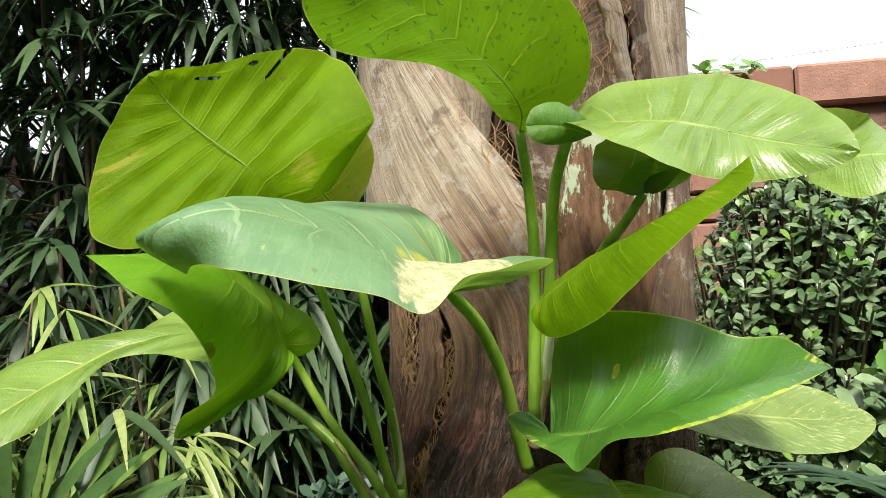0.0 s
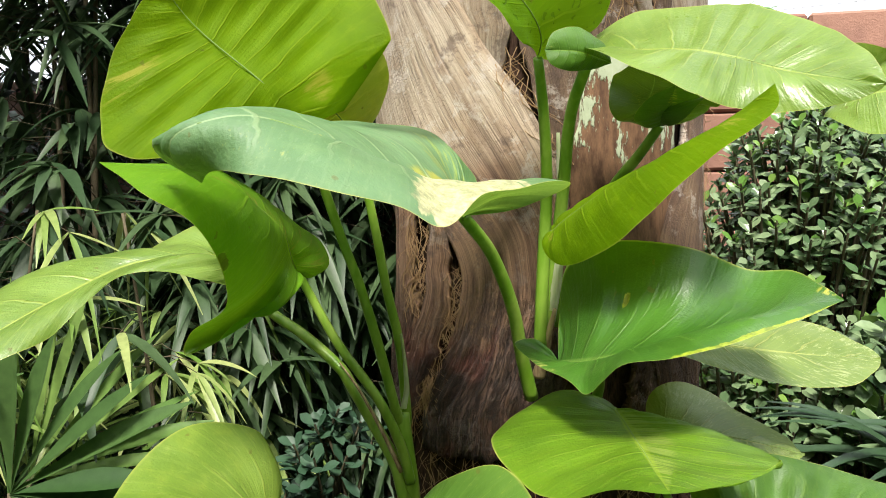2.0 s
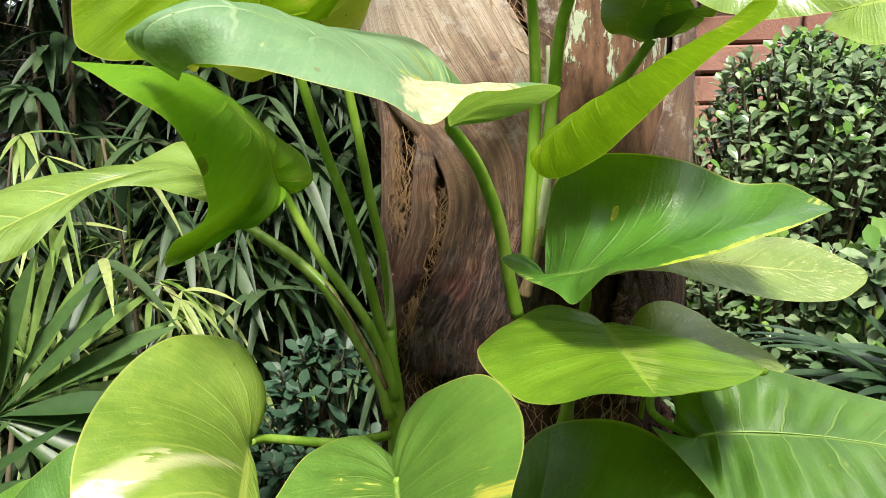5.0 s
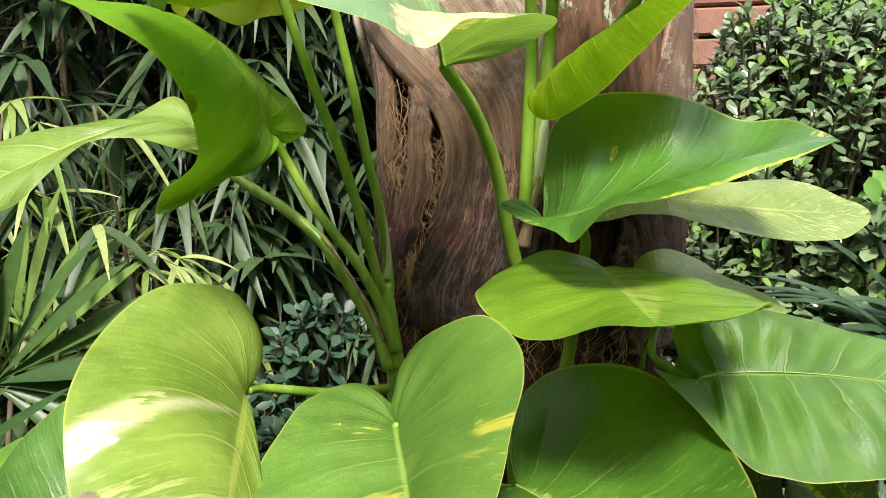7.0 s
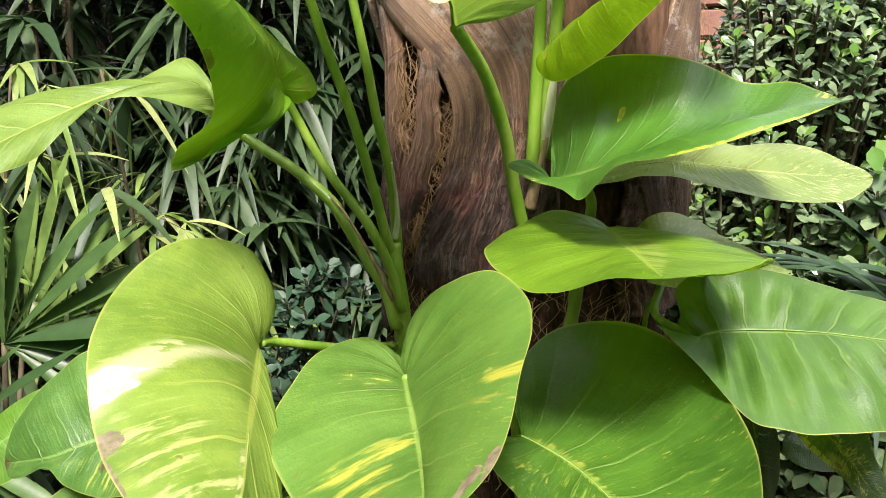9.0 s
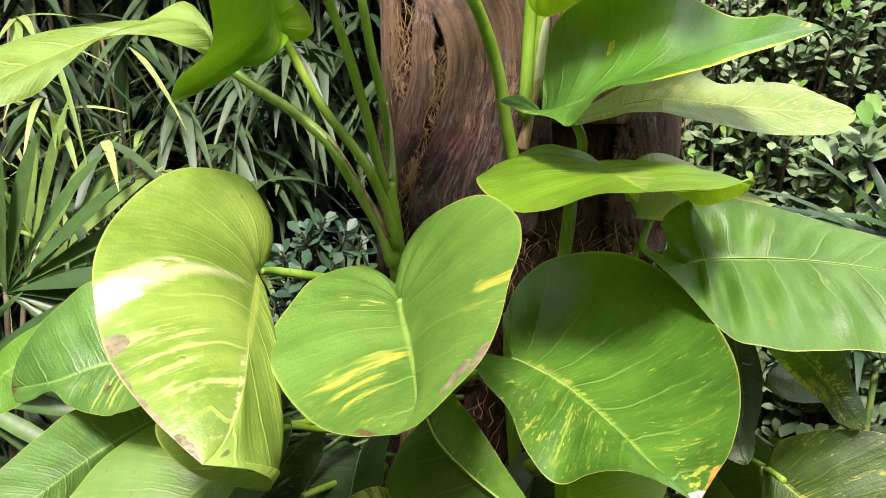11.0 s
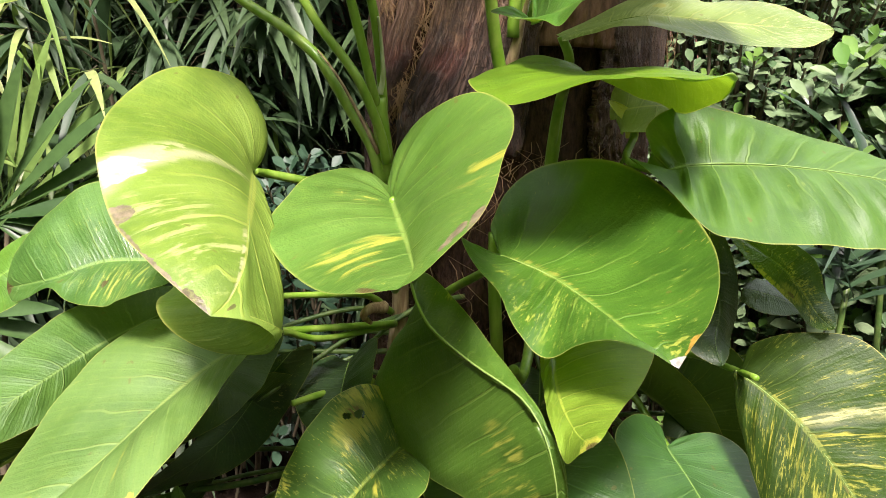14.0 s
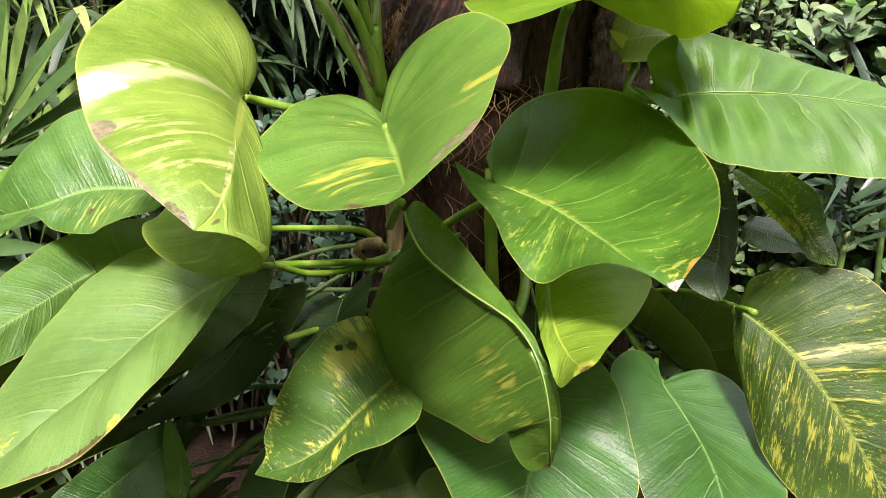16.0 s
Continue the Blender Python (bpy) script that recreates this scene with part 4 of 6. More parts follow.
draped_leaf('large blue-green arching leaf with a cream base', G_BLUE, ((0.009, 0.950, 1.465), (-0.006, 0.860, 1.486), (-0.065, 0.800, 1.505), (-0.128, 0.750, 1.526), (-0.177, 0.700, 1.537), (-0.217, 0.690, 1.532), (-0.247, 0.695, 1.518), (-0.251, 0.715, 1.500), (-0.238, 0.752, 1.485)), ((0.020, 0.970, 1.486), (0.023, 0.930, 1.506), (0.002, 0.990, 1.543), (-0.043, 1.030, 1.576), (-0.110, 1.000, 1.584), (-0.168, 0.940, 1.575), (-0.203, 0.790, 1.563), (-0.240, 0.735, 1.544), (-0.266, 0.715, 1.524), (-0.270, 0.710, 1.515), (-0.266, 0.730, 1.503)), ((0.056, 0.930, 1.470), (0.102, 0.880, 1.483), (0.113, 0.830, 1.492), (0.060, 0.770, 1.484), (0.021, 0.730, 1.476), (-0.014, 0.678, 1.445), (-0.052, 0.655, 1.458), (-0.110, 0.630, 1.472), (-0.169, 0.645, 1.484), (-0.214, 0.700, 1.490)), (0.05, 0.08, 0.1, 0.06, 0.08, 0.1), 2.0)
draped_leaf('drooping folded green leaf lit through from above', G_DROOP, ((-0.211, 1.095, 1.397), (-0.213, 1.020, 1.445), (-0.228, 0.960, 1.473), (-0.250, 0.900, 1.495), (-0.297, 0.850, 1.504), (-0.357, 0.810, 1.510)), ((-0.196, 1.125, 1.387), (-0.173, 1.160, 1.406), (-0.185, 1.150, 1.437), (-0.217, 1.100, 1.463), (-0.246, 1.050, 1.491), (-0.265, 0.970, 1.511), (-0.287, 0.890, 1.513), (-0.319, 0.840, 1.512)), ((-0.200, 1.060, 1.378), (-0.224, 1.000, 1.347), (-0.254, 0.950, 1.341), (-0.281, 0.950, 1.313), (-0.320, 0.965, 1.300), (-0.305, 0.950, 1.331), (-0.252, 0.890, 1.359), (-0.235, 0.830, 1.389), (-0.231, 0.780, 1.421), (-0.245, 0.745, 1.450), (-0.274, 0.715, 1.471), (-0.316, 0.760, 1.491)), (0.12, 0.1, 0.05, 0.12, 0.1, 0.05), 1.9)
draped_leaf('long pale lime leaf arching down', G_PALE, ((-0.337, 1.250, 1.373), (-0.346, 1.200, 1.416), (-0.413, 1.200, 1.415), (-0.479, 1.190, 1.401), (-0.531, 1.120, 1.364), (-0.570, 1.050, 1.328), (-0.631, 1.000, 1.276)), ((-0.352, 1.270, 1.428), (-0.400, 1.310, 1.466), (-0.470, 1.330, 1.439), (-0.517, 1.300, 1.406), (-0.591, 1.250, 1.393), (-0.639, 1.180, 1.376), (-0.652, 1.080, 1.328)), ((-0.335, 1.200, 1.373), (-0.354, 1.140, 1.385), (-0.402, 1.120, 1.395), (-0.451, 1.100, 1.383), (-0.491, 1.080, 1.348), (-0.515, 1.040, 1.311), (-0.543, 1.000, 1.292), (-0.579, 0.980, 1.275)), (0.05, 0.08, 0.05, 0.03, 0.08, 0.05), 2.0)
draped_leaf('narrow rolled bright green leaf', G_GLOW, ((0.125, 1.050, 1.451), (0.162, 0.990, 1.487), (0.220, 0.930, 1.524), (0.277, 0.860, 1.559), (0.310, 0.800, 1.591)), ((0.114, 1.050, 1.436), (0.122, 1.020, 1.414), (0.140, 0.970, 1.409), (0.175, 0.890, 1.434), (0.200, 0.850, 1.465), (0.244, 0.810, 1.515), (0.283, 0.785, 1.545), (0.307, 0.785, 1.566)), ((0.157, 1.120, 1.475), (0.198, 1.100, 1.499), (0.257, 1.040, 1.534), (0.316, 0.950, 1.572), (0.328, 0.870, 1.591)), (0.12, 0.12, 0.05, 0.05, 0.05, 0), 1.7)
draped_leaf('large glossy green leaf with yellow-edged rolled margin', G_ROLLED, ((0.126, 0.990, 1.291), (0.152, 0.920, 1.302), (0.193, 0.860, 1.324), (0.254, 0.830, 1.348), (0.329, 0.820, 1.369), (0.389, 0.820, 1.377)), ((0.104, 1.020, 1.314), (0.077, 1.030, 1.308), (0.090, 0.960, 1.294), (0.120, 0.880, 1.286), (0.133, 0.843, 1.277), (0.148, 0.820, 1.293), (0.166, 0.800, 1.313), (0.212, 0.785, 1.322), (0.282, 0.785, 1.345), (0.343, 0.800, 1.362)), ((0.136, 1.050, 1.339), (0.145, 1.050, 1.404), (0.172, 1.000, 1.431), (0.207, 0.975, 1.439), (0.274, 0.942, 1.429), (0.339, 0.950, 1.406), (0.383, 0.930, 1.405), (0.389, 0.870, 1.390)), (0, 0.05, 0.08, -0.06, -0.12, -0.06), 2.0)
leaf('pale cream-streaked leaf', G_SPLASH, ((0.192, 1.124, 1.287), (0.339, 1.071, 1.337), (0.266, 1.016, 1.300), (0.529, 1.009, 1.295)), ((-0.20, -0.94, -0.27), (-0.56, -0.69, -0.46), (-0.18, -0.83, -0.53)), (0.076, 0.112), (0.02, 0.06), (1.16, 1.13), (-0.37, 0.24, 0.24, 0.41), (0.03, 0.09, 0.07, -0.04, 0.03, 0.01), (-0.07, 0.04, -0.01, -0.19, -0.06, -0.11))
draped_leaf('flat bright green heart-shaped leaf', G_LIME, ((0.198, 1.000, 1.233), (0.194, 0.910, 1.229), (0.186, 0.800, 1.223), (0.177, 0.690, 1.220)), ((0.146, 1.010, 1.252), (0.095, 0.990, 1.240), (0.042, 0.907, 1.213), (0.061, 0.820, 1.196), (0.092, 0.755, 1.196), (0.135, 0.720, 1.214)), ((0.264, 1.020, 1.208), (0.287, 0.970, 1.197), (0.309, 0.920, 1.184), (0.329, 0.860, 1.202), (0.297, 0.760, 1.228), (0.261, 0.740, 1.220), (0.211, 0.700, 1.221)), (0.06, 0.05, 0.02, 0.06, 0.05, 0.02), 1.6, left_mid=((0.198, 1.000, 1.233), (0.236, 0.960, 1.231), (0.268, 0.880, 1.230), (0.291, 0.810, 1.225), (0.251, 0.740, 1.221), (0.177, 0.690, 1.220)))
leaf('long ribbed glossy green leaf', G_SHEEN, ((0.291, 0.924, 1.112), (0.304, 0.910, 1.136), (0.519, 0.890, 1.133), (0.623, 0.814, 1.088)), ((-0.61, 0.01, -0.79), (-0.26, -0.79, -0.55), (-0.34, -0.73, -0.60)), (0.146, 0.105), (0.04, 0.07), (1.67, 1.27), (0.07, 0.13, -0.22, 0.07), (0.54, -0.11, -0.30, 0.45, -0.16, -0.38), (0.91, -0.01, -0.16, 0.73, -0.02, -0.24), 13.0)
leaf('cream marbled folded leaf', G_SPLASH, ((0.272, 1.103, 1.171), (0.270, 1.092, 1.205), (0.413, 0.993, 1.188), (0.426, 0.990, 1.179)), ((-0.03, -0.90, -0.43), (-0.20, -0.92, -0.33), (-0.13, -0.99, -0.11)), (0.075, 0.111), (0.10, 0.10), (1.42, 1.39), (-0.11, -0.19, 0.11, 0.11), (-0.10, -0.06, -0.05, -0.05, -0.17, -0.20), (-0.05, 0.01, 0.03, 0.13, -0.16, -0.24))
draped_leaf('drooping lime leaf with a white band and browned margin', G_CREAM, ((-0.216, 0.930, 1.103), (-0.186, 0.740, 1.082), (-0.169, 0.630, 1.061), (-0.172, 0.575, 1.037), (-0.184, 0.552, 1.027)), ((-0.216, 0.990, 1.134), (-0.218, 1.000, 1.166), (-0.235, 0.970, 1.211), (-0.297, 0.930, 1.225), (-0.337, 0.860, 1.195), (-0.336, 0.760, 1.159), (-0.313, 0.690, 1.121), (-0.284, 0.640, 1.083), (-0.238, 0.583, 1.062), (-0.204, 0.560, 1.041)), ((-0.252, 0.980, 1.032), (-0.287, 0.840, 0.986), (-0.279, 0.735, 0.984), (-0.247, 0.700, 0.966), (-0.196, 0.662, 0.961), (-0.152, 0.620, 0.979), (-0.135, 0.600, 1.001), (-0.157, 0.562, 1.025)), (0.1, 0.14, 0.08, 0, 0, 0), 3.0, left_mid=((-0.216, 0.930, 1.103), (-0.200, 0.860, 1.067), (-0.175, 0.730, 1.038), (-0.143, 0.640, 1.000), (-0.157, 0.565, 1.025), (-0.184, 0.552, 1.027)))
draped_leaf('heart-shaped green leaf with yellow streaks and brown margin', G_SPOT, ((-0.048, 0.893, 1.075), (-0.037, 0.790, 1.062), (-0.029, 0.700, 1.052), (-0.027, 0.610, 1.051), (-0.040, 0.555, 1.049)), ((-0.053, 0.930, 1.089), (-0.091, 0.945, 1.109), (-0.141, 0.900, 1.103), (-0.172, 0.800, 1.078), (-0.171, 0.735, 1.060), (-0.150, 0.690, 1.040), (-0.117, 0.630, 1.032), (-0.076, 0.575, 1.040)), ((-0.047, 0.930, 1.106), (-0.035, 0.920, 1.145), (0.003, 0.870, 1.188), (0.045, 0.838, 1.204), (0.071, 0.770, 1.190), (0.071, 0.720, 1.170), (0.047, 0.640, 1.136), (0.028, 0.575, 1.109), (0.001, 0.550, 1.085), (-0.023, 0.545, 1.061)), (0.08, 0.05, 0.05, 0.08, 0.05, 0.05), 3.0)
draped_leaf('large cupped dark green leaf with a dry tip', G_CRIB, ((0.081, 0.870, 1.016), (0.127, 0.810, 1.007), (0.161, 0.730, 0.993), (0.185, 0.650, 0.980), (0.208, 0.605, 0.968)), ((0.054, 0.820, 1.033), (0.024, 0.750, 1.056), (0.041, 0.740, 1.025), (0.063, 0.730, 0.998), (0.078, 0.690, 0.974), (0.101, 0.673, 0.957), (0.127, 0.650, 0.975), (0.153, 0.629, 0.987), (0.183, 0.610, 0.981)), ((0.082, 0.970, 1.037), (0.103, 1.000, 1.077), (0.149, 0.990, 1.113), (0.225, 0.940, 1.124), (0.276, 0.870, 1.096), (0.290, 0.770, 1.059), (0.275, 0.690, 1.030), (0.248, 0.640, 1.004), (0.222, 0.610, 0.989)), (-0.04, -0.02, 0, -0.1, -0.12, -0.05), 2.4)
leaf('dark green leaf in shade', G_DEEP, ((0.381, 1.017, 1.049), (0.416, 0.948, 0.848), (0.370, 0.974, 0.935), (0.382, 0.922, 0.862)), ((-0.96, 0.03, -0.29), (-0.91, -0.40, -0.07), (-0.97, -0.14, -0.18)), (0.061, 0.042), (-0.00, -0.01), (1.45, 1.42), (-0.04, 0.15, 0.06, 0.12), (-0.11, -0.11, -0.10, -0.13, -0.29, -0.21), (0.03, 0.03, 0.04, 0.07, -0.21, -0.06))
draped_leaf('long light green leaf with a browned edge', G_LIGHT, ((-0.211, 0.860, 0.909), (-0.263, 0.820, 0.885), (-0.322, 0.750, 0.836), (-0.367, 0.700, 0.803), (-0.422, 0.640, 0.761)), ((-0.262, 0.900, 0.911), (-0.337, 0.900, 0.925), (-0.395, 0.880, 0.889), (-0.430, 0.840, 0.840), (-0.453, 0.780, 0.797), (-0.450, 0.710, 0.780)), ((-0.208, 0.820, 0.905), (-0.224, 0.770, 0.889), (-0.245, 0.700, 0.863), (-0.269, 0.610, 0.844), (-0.307, 0.600, 0.815), (-0.371, 0.600, 0.785)), (0.05, 0.06, 0.03, 0.05, 0.06, 0.03), 2.0)
leaf('ribbed glossy green leaf', G_SHEEN, ((-0.329, 1.001, 0.916), (-0.448, 0.919, 0.872), (-0.432, 0.864, 0.863), (-0.540, 0.783, 0.815)), ((-0.49, 0.48, 0.73), (-0.50, 0.36, 0.79), (-0.53, 0.52, 0.67)), (0.075, 0.046), (0.08, 0.04), (1.54, 1.37), (0.01, 0.11, -0.11, 0.08), (-0.34, -0.39, -0.45, -0.42, -0.38, -0.45), (-0.01, -0.09, -0.18, 0.04, 0.11, 0.01), 3.5)
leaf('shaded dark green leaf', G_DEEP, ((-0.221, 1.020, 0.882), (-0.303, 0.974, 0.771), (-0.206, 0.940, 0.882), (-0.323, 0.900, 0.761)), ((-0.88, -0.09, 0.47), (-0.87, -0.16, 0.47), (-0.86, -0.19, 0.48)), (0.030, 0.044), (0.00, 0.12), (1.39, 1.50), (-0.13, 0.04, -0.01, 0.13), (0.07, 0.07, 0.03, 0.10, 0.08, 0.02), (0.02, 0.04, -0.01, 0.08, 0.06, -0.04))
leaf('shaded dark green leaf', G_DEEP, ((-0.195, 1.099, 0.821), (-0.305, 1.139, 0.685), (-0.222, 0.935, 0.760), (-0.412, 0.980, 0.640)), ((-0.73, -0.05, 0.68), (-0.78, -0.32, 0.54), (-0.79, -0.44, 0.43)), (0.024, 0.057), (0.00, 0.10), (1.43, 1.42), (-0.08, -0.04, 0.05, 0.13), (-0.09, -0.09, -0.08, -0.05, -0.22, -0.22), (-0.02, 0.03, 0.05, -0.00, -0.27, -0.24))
draped_leaf('dark green leaf marbled with yellow, with a hole', G_VAR, ((-0.027, 0.880, 0.777), (-0.069, 0.820, 0.759), (-0.107, 0.770, 0.738), (-0.146, 0.760, 0.718), (-0.185, 0.770, 0.702)), ((-0.031, 0.920, 0.808), (-0.074, 0.920, 0.836), (-0.115, 0.900, 0.829), (-0.146, 0.870, 0.800), (-0.169, 0.840, 0.762), (-0.180, 0.810, 0.733), (-0.174, 0.780, 0.721)), ((-0.003, 0.840, 0.774), (-0.005, 0.760, 0.777), (-0.036, 0.740, 0.758), (-0.074, 0.730, 0.745), (-0.109, 0.720, 0.725), (-0.144, 0.740, 0.711)), (0.05, 0.06, 0, 0.05, 0.06, 0), 1.9, holes=((0.45, 0.70, 0.018, 0.05), (0.40, 0.62, 0.020, 0.05)))
draped_leaf('hanging folded dark leaf with yellow streaks and torn tip', G_STREAK, ((-0.024, 0.830, 0.989), (-0.008, 0.770, 0.962), (0.021, 0.725, 0.944), (0.055, 0.690, 0.927), (0.078, 0.670, 0.918), (0.100, 0.645, 0.888), (0.111, 0.625, 0.841), (0.118, 0.645, 0.780)), ((-0.007, 0.870, 0.994), (0.028, 0.810, 0.972), (0.052, 0.760, 0.951), (0.072, 0.720, 0.930), (0.098, 0.665, 0.902), (0.113, 0.615, 0.873), (0.117, 0.615, 0.829)), ((-0.017, 0.840, 0.955), (-0.036, 0.900, 0.910), (-0.066, 0.960, 0.824), (-0.056, 0.930, 0.781), (-0.025, 0.860, 0.765), (0.019, 0.770, 0.773), (0.064, 0.690, 0.781), (0.075, 0.690, 0.812), (0.083, 0.670, 0.786), (0.099, 0.660, 0.769)), (0.12, 0.1, 0, -0.04, -0.05, 0), 1.05)
draped_leaf('small lime green leaf', G_SMALL, ((0.131, 0.800, 0.932), (0.124, 0.720, 0.906), (0.123, 0.630, 0.902), (0.128, 0.575, 0.908)), ((0.118, 0.780, 0.921), (0.110, 0.720, 0.906), (0.105, 0.640, 0.898), (0.111, 0.600, 0.882), (0.118, 0.580, 0.899)), ((0.200, 0.840, 0.942), (0.250, 0.840, 0.929), (0.250, 0.800, 0.920), (0.222, 0.740, 0.910), (0.175, 0.660, 0.905), (0.144, 0.600, 0.907)), (0.05, 0.05, 0, 0.08, 0.06, 0), 1.6)
draped_leaf('glossy green heart-shaped leaf', G_SHADED, ((0.339, 0.980, 0.724), (0.346, 0.900, 0.714), (0.348, 0.830, 0.699), (0.348, 0.770, 0.673), (0.345, 0.720, 0.634)), ((0.334, 1.000, 0.748), (0.292, 0.970, 0.777), (0.252, 0.930, 0.771), (0.250, 0.900, 0.737), (0.262, 0.870, 0.705), (0.263, 0.830, 0.676), (0.271, 0.790, 0.647), (0.302, 0.740, 0.631)), ((0.368, 1.000, 0.730), (0.416, 1.000, 0.736), (0.448, 0.970, 0.719), (0.447, 0.900, 0.686), (0.461, 0.850, 0.653), (0.441, 0.800, 0.636), (0.392, 0.750, 0.627)), (-0.03, -0.04, 0, -0.03, -0.04, 0), 2.2)
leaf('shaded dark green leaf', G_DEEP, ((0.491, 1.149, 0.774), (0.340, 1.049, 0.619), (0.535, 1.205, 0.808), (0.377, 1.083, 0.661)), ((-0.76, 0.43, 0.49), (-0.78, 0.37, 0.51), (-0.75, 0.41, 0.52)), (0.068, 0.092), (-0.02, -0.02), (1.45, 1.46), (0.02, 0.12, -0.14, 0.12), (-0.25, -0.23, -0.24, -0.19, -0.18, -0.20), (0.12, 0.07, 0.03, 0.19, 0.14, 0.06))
draped_leaf('green leaf heavily marbled with yellow and cream', G_MARBLE, ((0.414, 0.950, 0.846), (0.446, 0.910, 0.825), (0.480, 0.866, 0.791), (0.532, 0.820, 0.712), (0.571, 0.780, 0.629)), ((0.417, 0.960, 0.841), (0.414, 0.940, 0.804), (0.417, 0.910, 0.753), (0.434, 0.860, 0.683), (0.461, 0.830, 0.645), (0.508, 0.800, 0.609)), ((0.435, 0.950, 0.841), (0.421, 0.935, 0.872), (0.430, 0.920, 0.899), (0.499, 0.920, 0.909), (0.555, 0.900, 0.903), (0.596, 0.870, 0.854), (0.630, 0.830, 0.759), (0.612, 0.790, 0.668)), (0.04, 0.04, 0, 0.04, 0.05, 0), 2.1)
draped_leaf('glossy green leaf', G_SHADED, ((0.174, 0.900, 0.760), (0.143, 0.820, 0.740), (0.115, 0.740, 0.712), (0.096, 0.680, 0.669)), ((0.117, 0.930, 0.743), (0.043, 0.930, 0.726), (-0.003, 0.900, 0.723), (-0.002, 0.860, 0.709), (0.020, 0.800, 0.693), (0.040, 0.750, 0.672), (0.067, 0.700, 0.663)), ((0.195, 0.920, 0.773), (0.220, 0.900, 0.792), (0.231, 0.830, 0.783), (0.236, 0.780, 0.746), (0.238, 0.740, 0.698), (0.192, 0.700, 0.669)), (0.02, 0.03, 0, 0.02, 0.03, 0), 1.9)
leaf('light green leaf low on the vine', G_LIGHT, ((0.021, 1.080, 0.578), (0.005, 0.917, 0.551), (-0.058, 1.055, 0.563), (-0.194, 0.928, 0.504)), ((-0.69, 0.29, 0.67), (-0.69, 0.35, 0.63), (-0.80, 0.45, 0.39)), (0.064, 0.091), (0.05, 0.09), (1.38, 1.49), (0.07, 0.15, -0.11, 0.10), (-0.04, 0.20, 0.25, -0.15, 0.07, 0.26), (-0.22, 0.05, 0.05, -0.40, -0.10, 0.17))
leaf('light green leaf low on the vine', G_SHADED, ((-0.352, 1.050, 0.604), (-0.416, 0.951, 0.576), (-0.467, 1.043, 0.507), (-0.516, 0.950, 0.500)), ((-0.63, 0.31, 0.71), (-0.62, 0.34, 0.71), (-0.69, 0.35, 0.64)), (0.048, 0.079), (0.04, 0.02), (1.48, 1.48), (-0.11, 0.09, 0.01, 0.14), (0.15, 0.24, 0.27, 0.06, 0.18, 0.24), (-0.03, 0.08, 0.11, -0.10, 0.06, 0.16))
leaf('young folded green leaf', G_MID, ((-0.347, 1.019, 0.652), (-0.312, 0.985, 0.522), (-0.332, 0.984, 0.589), (-0.320, 0.971, 0.546)), ((-0.96, 0.20, -0.21), (-0.92, 0.25, -0.30), (-0.92, 0.32, -0.22)), (0.027, 0.017), (0.00, -0.02), (1.43, 1.41), (0.08, 0.07, 0.01, 0.08), (0.07, 0.04, 0.03, 0.09, 0.10, 0.10), (-0.01, -0.05, -0.06, -0.03, 0.01, 0.01))
draped_leaf('green leaf with a yellow wavy margin', G_WAVY, ((-0.298, 0.930, 0.988), (-0.397, 0.940, 0.989), (-0.467, 0.940, 0.965), (-0.539, 0.975, 0.944)), ((-0.344, 1.000, 1.043), (-0.429, 1.020, 1.077), (-0.489, 1.020, 1.046), (-0.527, 1.000, 0.997), (-0.539, 0.985, 0.963)), ((-0.300, 0.840, 0.985), (-0.324, 0.800, 0.982), (-0.373, 0.850, 0.954), (-0.432, 0.900, 0.946), (-0.466, 0.930, 0.955), (-0.500, 0.950, 0.938), (-0.528, 0.965, 0.929)), (0.06, 0.06, 0.03, 0, 0.03, 0), 1.8)
leaf('light green leaf', G_MID, ((-0.518, 1.078, 0.988), (-0.637, 1.015, 0.903), (-0.534, 1.055, 0.974), (-0.629, 1.004, 0.897)), ((-0.64, 0.35, 0.68), (-0.63, 0.72, 0.28), (-0.63, 0.51, 0.58)), (0.074, 0.069), (0.03, 0.02), (1.48, 1.54), (-0.10, -0.05, -0.09, -0.03), (-0.21, -0.26, -0.32, -0.24, -0.14, -0.22), (0.09, 0.01, -0.08, 0.02, 0.20, 0.07))
leaf('twisted dark leaf marbled with yellow', G_VAR, ((0.409, 0.976, 1.026), (0.477, 0.876, 0.981), (0.492, 0.965, 0.941), (0.511, 0.894, 0.921)), ((-0.74, -0.31, -0.60), (-0.77, -0.32, -0.55), (-0.70, -0.37, -0.61)), (0.027, 0.040), (0.03, 0.03), (1.28, 1.31), (0.01, 0.24, 0.13, 0.01), (0.09, -0.01, -0.07, 0.06, -0.06, -0.07), (0.17, -0.01, -0.09, 0.10, -0.09, -0.10))
leaf('shaded striped leaf', G_DEEP, ((0.479, 1.100, 0.923), (0.474, 1.085, 0.930), (0.528, 1.066, 0.920), (0.565, 1.060, 0.899)), ((-0.47, -0.69, -0.55), (-0.53, -0.61, -0.58), (-0.52, -0.66, -0.54)), (0.028, 0.033), (0.14, 0.15), (1.45, 1.41), (-0.01, -0.16, -0.05, -0.01), (-0.30, -0.23, -0.18, -0.26, -0.17, -0.17), (-0.07, -0.02, 0.02, -0.05, 0.04, 0.00))
